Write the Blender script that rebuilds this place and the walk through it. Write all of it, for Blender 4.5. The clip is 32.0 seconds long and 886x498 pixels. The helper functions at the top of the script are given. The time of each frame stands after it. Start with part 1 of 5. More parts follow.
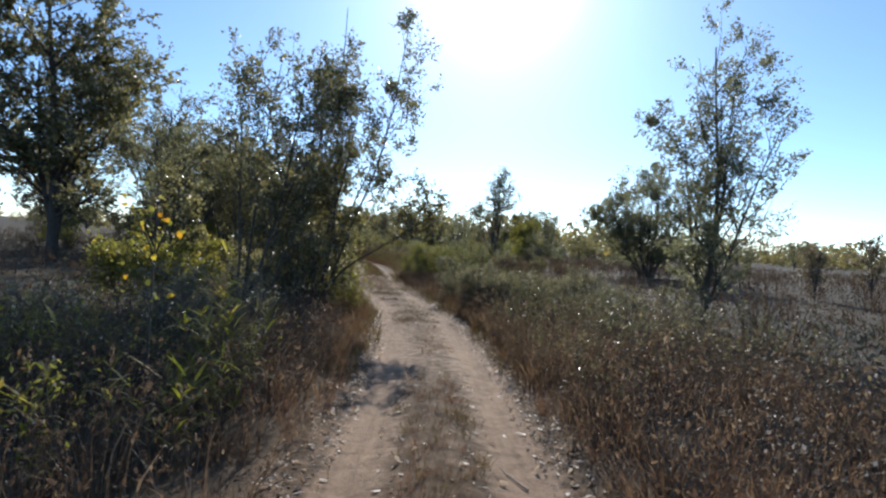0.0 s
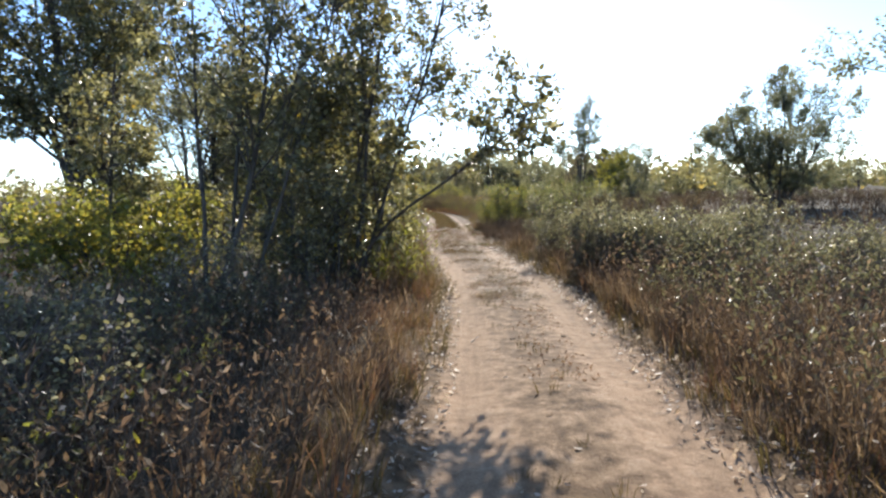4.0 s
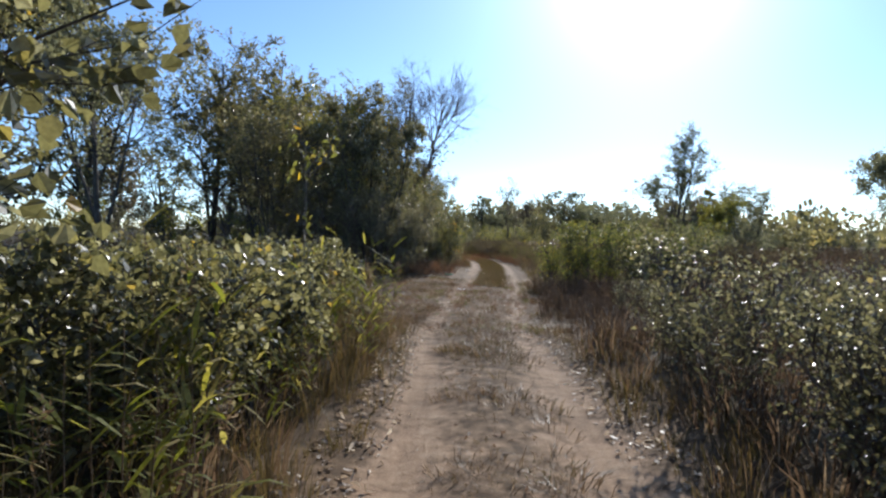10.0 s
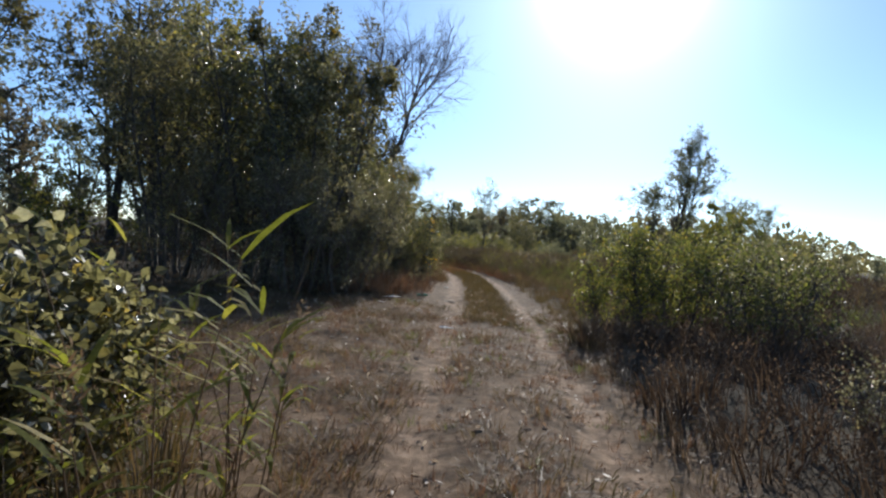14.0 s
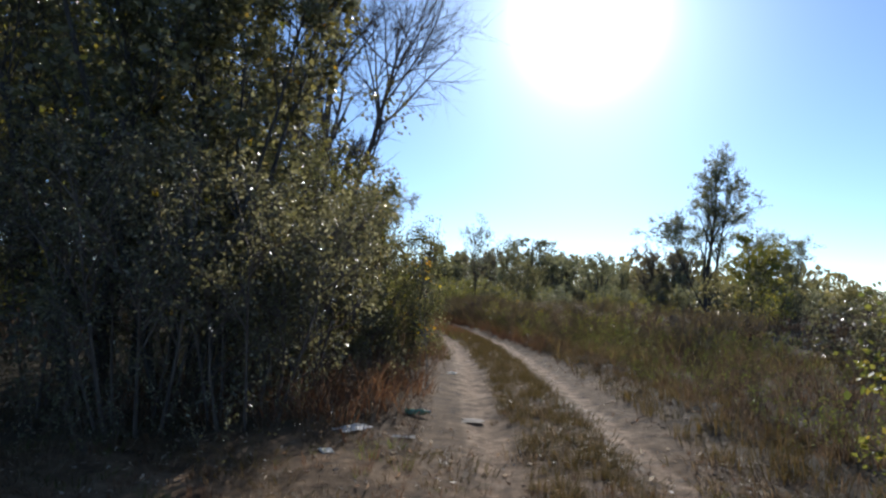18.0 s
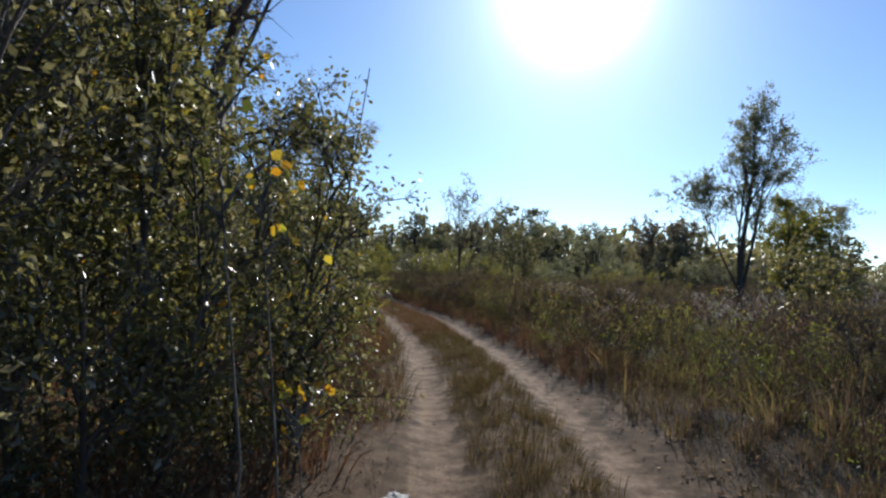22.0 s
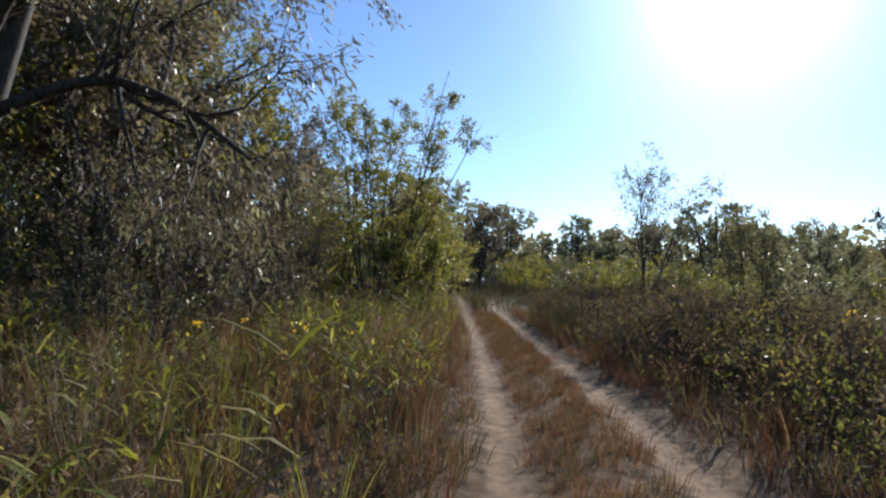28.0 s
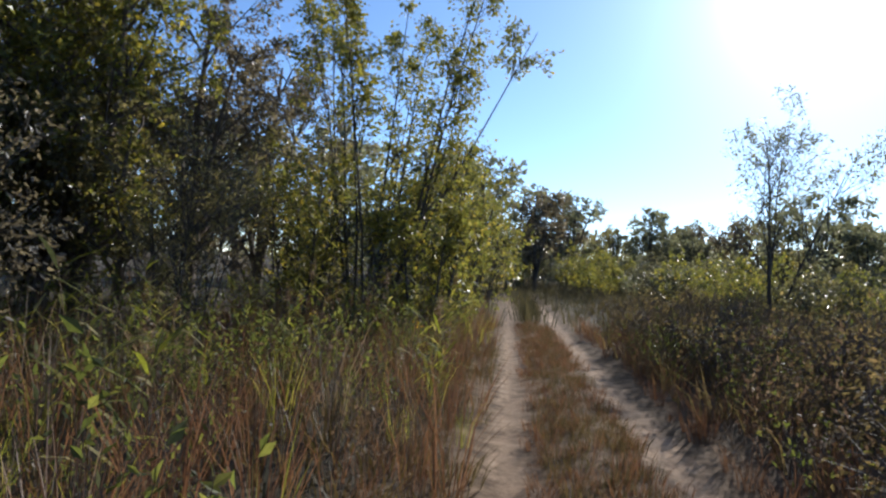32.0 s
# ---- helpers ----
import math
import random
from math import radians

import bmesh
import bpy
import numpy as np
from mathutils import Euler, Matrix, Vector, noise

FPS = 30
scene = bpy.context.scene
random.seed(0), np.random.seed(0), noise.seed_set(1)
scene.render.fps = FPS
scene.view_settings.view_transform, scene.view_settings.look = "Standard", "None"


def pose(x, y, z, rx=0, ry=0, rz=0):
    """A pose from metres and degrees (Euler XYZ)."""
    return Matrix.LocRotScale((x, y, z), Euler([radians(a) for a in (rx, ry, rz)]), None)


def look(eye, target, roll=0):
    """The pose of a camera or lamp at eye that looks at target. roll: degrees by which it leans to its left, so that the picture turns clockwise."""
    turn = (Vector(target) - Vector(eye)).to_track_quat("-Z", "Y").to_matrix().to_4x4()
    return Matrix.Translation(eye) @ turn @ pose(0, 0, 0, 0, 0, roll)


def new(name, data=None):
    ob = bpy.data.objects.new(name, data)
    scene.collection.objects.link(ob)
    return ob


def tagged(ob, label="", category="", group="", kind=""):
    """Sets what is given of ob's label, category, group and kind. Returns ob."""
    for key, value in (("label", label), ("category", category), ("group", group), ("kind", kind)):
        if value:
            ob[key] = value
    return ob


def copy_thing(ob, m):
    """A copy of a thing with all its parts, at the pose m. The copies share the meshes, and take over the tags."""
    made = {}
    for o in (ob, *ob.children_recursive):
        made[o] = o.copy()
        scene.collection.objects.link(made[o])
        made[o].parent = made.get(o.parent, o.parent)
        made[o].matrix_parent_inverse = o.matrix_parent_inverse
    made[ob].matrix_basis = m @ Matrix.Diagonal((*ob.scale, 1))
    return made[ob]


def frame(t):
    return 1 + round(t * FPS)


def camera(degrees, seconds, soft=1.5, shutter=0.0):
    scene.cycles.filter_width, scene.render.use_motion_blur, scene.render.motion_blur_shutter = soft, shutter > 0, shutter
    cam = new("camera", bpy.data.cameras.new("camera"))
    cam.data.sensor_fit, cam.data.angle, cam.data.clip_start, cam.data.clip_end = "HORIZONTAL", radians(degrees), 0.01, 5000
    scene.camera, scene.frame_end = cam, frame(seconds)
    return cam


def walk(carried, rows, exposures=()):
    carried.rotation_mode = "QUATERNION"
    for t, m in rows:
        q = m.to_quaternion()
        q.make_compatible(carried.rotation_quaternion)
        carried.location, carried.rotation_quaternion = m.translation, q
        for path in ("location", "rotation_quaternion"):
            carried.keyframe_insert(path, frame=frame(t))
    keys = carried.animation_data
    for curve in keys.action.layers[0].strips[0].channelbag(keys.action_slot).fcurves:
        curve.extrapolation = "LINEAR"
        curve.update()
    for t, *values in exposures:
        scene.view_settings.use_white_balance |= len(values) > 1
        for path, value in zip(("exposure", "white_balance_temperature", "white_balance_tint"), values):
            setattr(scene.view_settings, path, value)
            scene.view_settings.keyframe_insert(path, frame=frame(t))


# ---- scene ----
cam = camera(71.9, 32.0, soft=2.4)
METRES, EYE, TILT, LEAN, TURN = 52.0, 1.6, -0.85, -3.2, 0.0
ROWS = [
    (0.0, 0.0, 0.0, 0.0, 0.0, 0.0, -0.0),
    (0.5, 0.0002, 0.0125, -0.0003, -1.24, -0.83, 0.14),
    (1.0, -0.0002, 0.0251, -0.0012, -1.58, -2.06, -0.64),
    (1.5, -0.001, 0.0389, -0.0018, -4.14, -6.3, 1.13),
    (2.0, -0.002, 0.0548, -0.0019, 3.33, -5.2, 1.36),
    (2.5, -0.0027, 0.0701, -0.0024, 6.42, -4.65, 2.64),
    (4.5, -0.0085, 0.1265, -0.0045, 7.07, -4.4, 4.21),
    (5.0, -0.0085, 0.1427, -0.0046, 7.6, -2.74, 2.65),
    (5.5, -0.0087, 0.1565, -0.0049, 6.93, -2.34, 1.29),
    (6.0, -0.0086, 0.1719, -0.0054, 8.46, -2.99, 0.86),
    (6.5, -0.0081, 0.1855, -0.0057, 7.31, -3.24, 1.97),
    (7.0, -0.0074, 0.2014, -0.006, 6.61, -2.93, 2.14),
    (7.5, -0.0078, 0.216, -0.0065, 6.44, -2.68, 2.14),
    (8.0, -0.0078, 0.2325, -0.0065, 8.19, -2.84, 2.59),
    (8.5, -0.0083, 0.2467, -0.0069, 9.86, -1.44, 2.04),
    (9.0, -0.0092, 0.2628, -0.007, 12.68, -0.45, 0.59),
    (9.5, -0.0107, 0.2768, -0.0072, 14.27, -0.14, 0.81),
    (10.0, -0.012, 0.2927, -0.0071, 14.16, 0.18, 1.74),
    (10.5, -0.0141, 0.3076, -0.0073, 15.41, -0.12, 1.78),
    (11.0, -0.0162, 0.3242, -0.0075, 16.58, -1.2, 1.36),
    (11.5, -0.0196, 0.3395, -0.0074, 15.83, -0.4, 0.36),
    (12.0, -0.0238, 0.3554, -0.007, 13.72, 0.56, 0.05),
    (12.5, -0.0289, 0.3695, -0.007, 10.41, 1.42, -2.16),
    (13.0, -0.0348, 0.3853, -0.0066, 6.25, 2.08, -2.89),
    (13.5, -0.0408, 0.3999, -0.0063, 10.37, 1.51, -1.77),
    (15.5, -0.0616, 0.4651, -0.0015, 10.78, -0.44, 0.19),
    (16.0, -0.0653, 0.4811, -0.0009, 12.25, 1.21, 0.93),
    (16.5, -0.0692, 0.4951, -0.0002, 14.99, 3.47, -0.27),
    (17.0, -0.0717, 0.5118, -0.0002, 11.13, 4.54, 2.23),
    (17.5, -0.0748, 0.5261, 0.0007, 10.42, 4.42, -0.66),
    (18.0, -0.0778, 0.5418, 0.0008, 8.95, 4.94, 0.82),
    (18.5, -0.0807, 0.556, 0.0011, 10.11, 4.51, -0.94),
    (19.0, -0.0829, 0.572, 0.0018, 4.95, 4.45, 1.95),
    (19.5, -0.0849, 0.5869, 0.0021, 4.33, 3.56, 1.87),
    (20.0, -0.0861, 0.6057, 0.0025, 0.24, 2.17, 2.27),
    (20.5, -0.0869, 0.6206, 0.0028, 1.28, 1.45, 2.45),
    (21.0, -0.0882, 0.6375, 0.0029, 2.8, 0.61, 1.02),
    (21.5, -0.0891, 0.6517, 0.0039, 4.84, 1.57, 2.73),
    (22.0, -0.0909, 0.6682, 0.0039, 7.47, 2.39, 0.78),
    (22.5, -0.0922, 0.6823, 0.0049, 8.14, 2.58, 2.6),
    (23.0, -0.095, 0.6989, 0.0051, 8.57, 4.17, -0.51),
    (23.5, -0.097, 0.7137, 0.0051, 5.83, 4.21, 0.59),
    (24.0, -0.0993, 0.731, 0.005, 5.29, 3.99, -1.01),
    (24.5, -0.1007, 0.7462, 0.0052, 5.19, 2.5, 0.81),
    (25.0, -0.1042, 0.7629, 0.0058, 10.34, 2.31, 0.13),
    (25.5, -0.1067, 0.7782, 0.0065, 13.26, 3.36, 0.95),
    (26.0, -0.1101, 0.7942, 0.0066, 19.84, 4.81, -1.34),
    (26.5, -0.1125, 0.8097, 0.0073, 20.48, 5.0, 0.01),
    (28.5, -0.1274, 0.8703, 0.0072, 24.28, 3.93, 1.99),
    (29.0, -0.1313, 0.8868, 0.0083, 26.96, 5.24, 1.04),
    (29.5, -0.1346, 0.9026, 0.0082, 22.38, 3.01, 1.72),
    (30.0, -0.1394, 0.9184, 0.0084, 23.05, 3.45, 0.02),
    (30.5, -0.1445, 0.934, 0.0087, 21.36, 4.32, -0.57),
    (31.0, -0.1498, 0.9497, 0.0088, 21.55, 4.61, -2.34),
    (31.5, -0.1557, 0.9649, 0.0089, 21.17, 3.58, -1.4),
    (32.0, -0.1622, 0.9793, 0.0089, 27.97, 3.66, -0.86),
]
EXPOSURES = [(0.0, 0.43, 6080, 10), (1.0, 0.58, 6180, 10), (2.0, 1.16, 6530, 10), (2.5, 1.21, 6580, 10), (5.0, 1.24, 6460, 10), (6.5, 1.16, 6210, 10), (8.0, 0.88, 6180, 10), (10.0, 0.56, 6080, 10), (13.0, 0.28, 6030, 10),
             (15.5, 0.51, 6530, 10), (17.0, 0.36, 6280, 10), (19.0, 0.14, 6030, 10), (22.0, 0.08, 6080, 10), (24.0, -0.14, 5930, 10), (26.5, 0.26, 6030, 10), (29.0, 0.46, 6130, 10), (31.0, 0.43, 6030, 10), (32.0, 0.55, 6130, 10)]
walk(cam, [(t, pose(0, 0, EYE, TILT, LEAN, TURN) @ pose(METRES * x, METRES * y, METRES * z, 90 + pitch, roll, yaw)) for t, x, y, z, yaw, pitch, roll in ROWS], EXPOSURES)

# ---------------------------------------------------------------- light
SUN_EL, SUN_AZ = radians(24.4), radians(3.7)
world = bpy.data.worlds.new("sky")
scene.world = world
world.use_nodes = True
wn = world.node_tree.nodes
sky = wn.new("ShaderNodeTexSky")
sky.sky_type = "NISHITA"
sky.sun_disc = False
sky.sun_elevation, sky.sun_rotation = SUN_EL, SUN_AZ
sky.air_density, sky.dust_density, sky.ozone_density, sky.altitude = 0.83, 0.12, 3.8, 750
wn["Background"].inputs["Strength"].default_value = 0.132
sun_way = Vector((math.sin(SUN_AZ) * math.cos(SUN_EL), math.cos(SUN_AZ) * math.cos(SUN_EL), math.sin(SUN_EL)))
# white glow painted into the sky round the sun, for its blown-out glare
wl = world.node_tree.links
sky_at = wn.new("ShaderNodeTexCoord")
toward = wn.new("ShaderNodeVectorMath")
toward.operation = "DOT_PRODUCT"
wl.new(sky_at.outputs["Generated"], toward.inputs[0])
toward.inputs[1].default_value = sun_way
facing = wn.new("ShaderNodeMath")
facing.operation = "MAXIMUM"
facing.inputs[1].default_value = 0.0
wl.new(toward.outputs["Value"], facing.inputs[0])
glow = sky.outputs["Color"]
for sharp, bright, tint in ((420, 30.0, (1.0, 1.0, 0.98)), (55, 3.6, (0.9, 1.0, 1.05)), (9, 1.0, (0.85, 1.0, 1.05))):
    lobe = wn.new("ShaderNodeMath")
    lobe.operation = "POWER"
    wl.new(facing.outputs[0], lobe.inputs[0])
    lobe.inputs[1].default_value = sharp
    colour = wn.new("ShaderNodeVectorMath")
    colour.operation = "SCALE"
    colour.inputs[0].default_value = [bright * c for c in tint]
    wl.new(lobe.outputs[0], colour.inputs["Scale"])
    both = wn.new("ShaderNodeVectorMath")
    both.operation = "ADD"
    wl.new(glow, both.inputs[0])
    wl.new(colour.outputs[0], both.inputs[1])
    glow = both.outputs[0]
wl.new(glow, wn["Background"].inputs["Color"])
sun_data = bpy.data.lights.new("sun", "SUN")
sun_data.energy, sun_data.angle, sun_data.color = 4.3, radians(0.53), (1.0, 0.94, 0.85)
sun = new("sun", sun_data)
sun.matrix_world = look(sun_way * 200, (0, 0, 0))


# ---------------------------------------------------------------- materials
def mat(name):
    m = bpy.data.materials.new(name)
    m.use_nodes = True
    return m, m.node_tree.nodes, m.node_tree.links, m.node_tree.nodes["Principled BSDF"]


def ramp(nodes, stops):
    r = nodes.new("ShaderNodeValToRGB")
    el = r.color_ramp.elements
    while len(el) < len(stops):
        el.new(0.5)
    for e, (p, c) in zip(el, stops):
        e.position, e.color = p, (*c, 1)
    return r


def leaf_material(name, stops, through_light=0.35, rough=0.42, warm=(1.7, 1.6, 0.75), spec=0.45):
    """Leaves of varied colour, lit through from behind."""
    m, n, l, p = mat(name)
    geo = n.new("ShaderNodeNewGeometry")
    r = ramp(n, stops)
    l.new(geo.outputs["Random Per Island"], r.inputs["Fac"])
    tex = n.new("ShaderNodeTexNoise")
    tex.inputs["Scale"].default_value, tex.inputs["Detail"].default_value = 55, 3
    co = n.new("ShaderNodeTexCoord")
    l.new(co.outputs["Object"], tex.inputs["Vector"])
    v = n.new("ShaderNodeMapRange")
    v.inputs["From Min"].default_value, v.inputs["From Max"].default_value = 0.3, 0.7
    v.inputs["To Min"].default_value, v.inputs["To Max"].default_value = 0.72, 1.2
    l.new(tex.outputs["Fac"], v.inputs["Value"])
    mul = n.new("ShaderNodeMix")
    mul.data_type, mul.blend_type = "RGBA", "MULTIPLY"
    mul.inputs[0].default_value = 1
    l.new(r.outputs["Color"], mul.inputs[6])
    l.new(v.outputs["Result"], mul.inputs[7])
    l.new(mul.outputs[2], p.inputs["Base Color"])
    p.inputs["Roughness"].default_value = rough
    p.inputs["Specular IOR Level"].default_value = spec
    tr = n.new("ShaderNodeBsdfTranslucent")
    tint = n.new("ShaderNodeMix")
    tint.data_type, tint.blend_type = "RGBA", "MULTIPLY"
    tint.inputs[0].default_value = 1
    l.new(mul.outputs[2], tint.inputs[6])
    tint.inputs[7].default_value = (*warm, 1)
    l.new(tint.outputs[2], tr.inputs["Color"])
    mix = n.new("ShaderNodeMixShader")
    mix.inputs[0].default_value = through_light
    l.new(p.outputs[0], mix.inputs[1])
    l.new(tr.outputs[0], mix.inputs[2])
    l.new(mix.outputs[0], n["Material Output"].inputs["Surface"])
    return m


def bark_material(name, dark, light, scale=9):
    m, n, l, p = mat(name)
    co = n.new("ShaderNodeTexCoord")
    mp = n.new("ShaderNodeMapping")
    mp.inputs["Scale"].default_value = (3, 3, 0.6)
    l.new(co.outputs["Object"], mp.inputs["Vector"])
    tex = n.new("ShaderNodeTexNoise")
    tex.inputs["Scale"].default_value, tex.inputs["Detail"].default_value = scale, 6
    l.new(mp.outputs[0], tex.inputs["Vector"])
    r = ramp(n, [(0.32, dark), (0.7, light)])
    l.new(tex.outputs["Fac"], r.inputs["Fac"])
    l.new(r.outputs["Color"], p.inputs["Base Color"])
    b = n.new("ShaderNodeBump")
    b.inputs["Strength"].default_value, b.inputs["Distance"].default_value = 0.6, 0.02
    l.new(tex.outputs["Fac"], b.inputs["Height"])
    l.new(b.outputs[0], p.inputs["Normal"])
    p.inputs["Roughness"].default_value = 0.85
    return m


# Pale grey stops in GREEN_POPLAR, BUSH_LEAF, SUCKER: white undersides and painted-in glints.
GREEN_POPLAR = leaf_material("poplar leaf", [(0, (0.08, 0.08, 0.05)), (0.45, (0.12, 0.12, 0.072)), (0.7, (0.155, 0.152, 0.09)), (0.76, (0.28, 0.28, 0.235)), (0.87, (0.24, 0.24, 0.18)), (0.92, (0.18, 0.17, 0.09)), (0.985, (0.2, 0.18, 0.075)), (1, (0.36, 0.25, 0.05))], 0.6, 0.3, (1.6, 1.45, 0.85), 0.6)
GREEN_SILVER = leaf_material("silvery willow leaf", [(0, (0.11, 0.115, 0.085)), (0.6, (0.15, 0.155, 0.112)), (1, (0.24, 0.24, 0.18))], 0.66, 0.36, (1.6, 1.52, 1.0))
GREEN_DARK = leaf_material("dark thicket leaf", [(0, (0.088, 0.085, 0.055)), (0.6, (0.125, 0.122, 0.075)), (0.9, (0.16, 0.155, 0.09)), (0.95, (0.25, 0.23, 0.16)), (1, (0.26, 0.21, 0.08))], 0.64, 0.3, (1.75, 1.55, 0.9), 0.6)
DUSKY = leaf_material("dusky autumn willow leaf", [(0, (0.0935, 0.0824, 0.0629)), (0.6, (0.136, 0.121, 0.0892)), (1, (0.204, 0.178, 0.128))], 0.55, 0.4, (1.45, 1.3, 0.95))
GREEN_YELLOW = leaf_material("yellowing shrub leaf", [(0, (0.11, 0.12, 0.042)), (0.5, (0.165, 0.17, 0.055)), (0.85, (0.23, 0.21, 0.06)), (1, (0.36, 0.28, 0.06))], 0.58, 0.42, (1.6, 1.5, 0.8))
AUTUMN = leaf_material("orange autumn leaf", [(0, (0.45, 0.22, 0.02)), (0.5, (0.55, 0.36, 0.04)), (1, (0.42, 0.42, 0.08))], 0.45, 0.45)
GREEN_REED = leaf_material("reed leaf", [(0, (0.14, 0.15, 0.045)), (0.45, (0.21, 0.22, 0.062)), (0.75, (0.3, 0.275, 0.09)), (1, (0.46, 0.39, 0.22))], 0.58, 0.65, (1.4, 1.35, 0.5), 0.12)
GREEN_WEED = leaf_material("weed leaf", [(0, (0.075, 0.074, 0.048)), (0.5, (0.11, 0.108, 0.07)), (0.85, (0.15, 0.142, 0.09)), (1, (0.24, 0.21, 0.14))], 0.45, 0.38, (1.5, 1.4, 0.9), 0.35)
BROWN_WEED = leaf_material("dry brown weed", [(0, (0.0731, 0.0533, 0.0396)), (0.5, (0.116, 0.0843, 0.0602)), (0.85, (0.172, 0.129, 0.086)), (1, (0.275, 0.224, 0.163))], 0.5, 0.45, (1.4, 1.2, 0.95), 0.15)
FIELD_WEED = leaf_material("dark field weed", [(0, (0.048, 0.034, 0.024)), (0.5, (0.076, 0.055, 0.037)), (1, (0.12, 0.088, 0.058))], 0.35, 0.7, (1.2, 1.05, 0.9), 0.12)
FIELD_GREEN = leaf_material("far field weed", [(0, (0.05, 0.048, 0.03)), (0.6, (0.08, 0.075, 0.045)), (1, (0.13, 0.11, 0.065))], 0.35, 0.7, (1.3, 1.2, 0.85), 0.12)
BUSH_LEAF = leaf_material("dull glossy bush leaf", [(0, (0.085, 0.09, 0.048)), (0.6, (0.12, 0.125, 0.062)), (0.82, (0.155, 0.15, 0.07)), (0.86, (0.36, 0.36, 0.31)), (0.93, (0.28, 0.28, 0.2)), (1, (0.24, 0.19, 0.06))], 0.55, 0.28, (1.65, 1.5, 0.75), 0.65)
HERB_GREEN = leaf_material("fresh herb leaf", [(0, (0.065, 0.08, 0.034)), (0.6, (0.1, 0.116, 0.046)), (1, (0.16, 0.162, 0.065))], 0.58, 0.5, (1.7, 1.6, 0.75), 0.22)
STRAW = leaf_material("straw grass", [(0, (0.136, 0.0978, 0.0595)), (0.4, (0.196, 0.14, 0.085)), (0.8, (0.272, 0.204, 0.128)), (1, (0.383, 0.323, 0.23))], 0.42, 0.5, (1.15, 1.0, 0.8), 0.2)
RUST_GRASS = leaf_material("rusty grass", [(0, (0.106, 0.0616, 0.0396)), (0.5, (0.163, 0.095, 0.0581)), (1, (0.246, 0.15, 0.088))], 0.42, 0.5, (1.3, 1.05, 0.8), 0.15)
STRIP_GRASS = leaf_material("track grass", [(0, (0.07, 0.064, 0.03)), (0.5, (0.11, 0.092, 0.044)), (1, (0.18, 0.13, 0.068))], 0.4, 0.55, (1.3, 1.1, 0.75), 0.15)
LITTER = leaf_material("fallen leaf", [(0, (0.24, 0.175, 0.125)), (0.4, (0.4, 0.31, 0.22)), (0.75, (0.56, 0.47, 0.36)), (1, (0.72, 0.64, 0.53))], 0.42, 0.5, (1.15, 1.1, 1), 0.3)
RUST_LITTER = leaf_material("rusty fallen leaf", [(0, (0.14, 0.085, 0.055)), (0.45, (0.27, 0.165, 0.1)), (0.85, (0.38, 0.25, 0.15)), (1, (0.58, 0.46, 0.33))], 0.48, 0.7, (1, 1, 1), 0.15)
FLUFF = leaf_material("pale seed fluff", [(0, (0.3, 0.23, 0.17)), (1, (0.5, 0.42, 0.34))], 0.4, 0.8, (1, 1, 1))
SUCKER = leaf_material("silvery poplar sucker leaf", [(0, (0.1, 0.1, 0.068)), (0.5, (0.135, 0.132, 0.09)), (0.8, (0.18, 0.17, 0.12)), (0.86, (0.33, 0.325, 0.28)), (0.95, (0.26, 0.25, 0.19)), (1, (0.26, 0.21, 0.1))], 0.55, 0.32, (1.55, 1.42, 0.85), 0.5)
SCRUB = leaf_material("dark olive scrub leaf", [(0, (0.075, 0.0688, 0.0425)), (0.55, (0.122, 0.107, 0.0625)), (0.9, (0.175, 0.144, 0.0825)), (1, (0.25, 0.194, 0.112))], 0.55, 0.65, (1.55, 1.3, 0.8), 0.1)
BARK_DARK = bark_material("dark bark", (0.03, 0.025, 0.02), (0.09, 0.075, 0.06))
BARK_GREY = bark_material("grey smooth bark", (0.06, 0.05, 0.04), (0.19, 0.17, 0.14))
BARK_DEAD = bark_material("bare dead wood", (0.06, 0.045, 0.035), (0.17, 0.13, 0.1))
TWIG = bark_material("weed stem", (0.06, 0.042, 0.028), (0.15, 0.11, 0.072), 14)


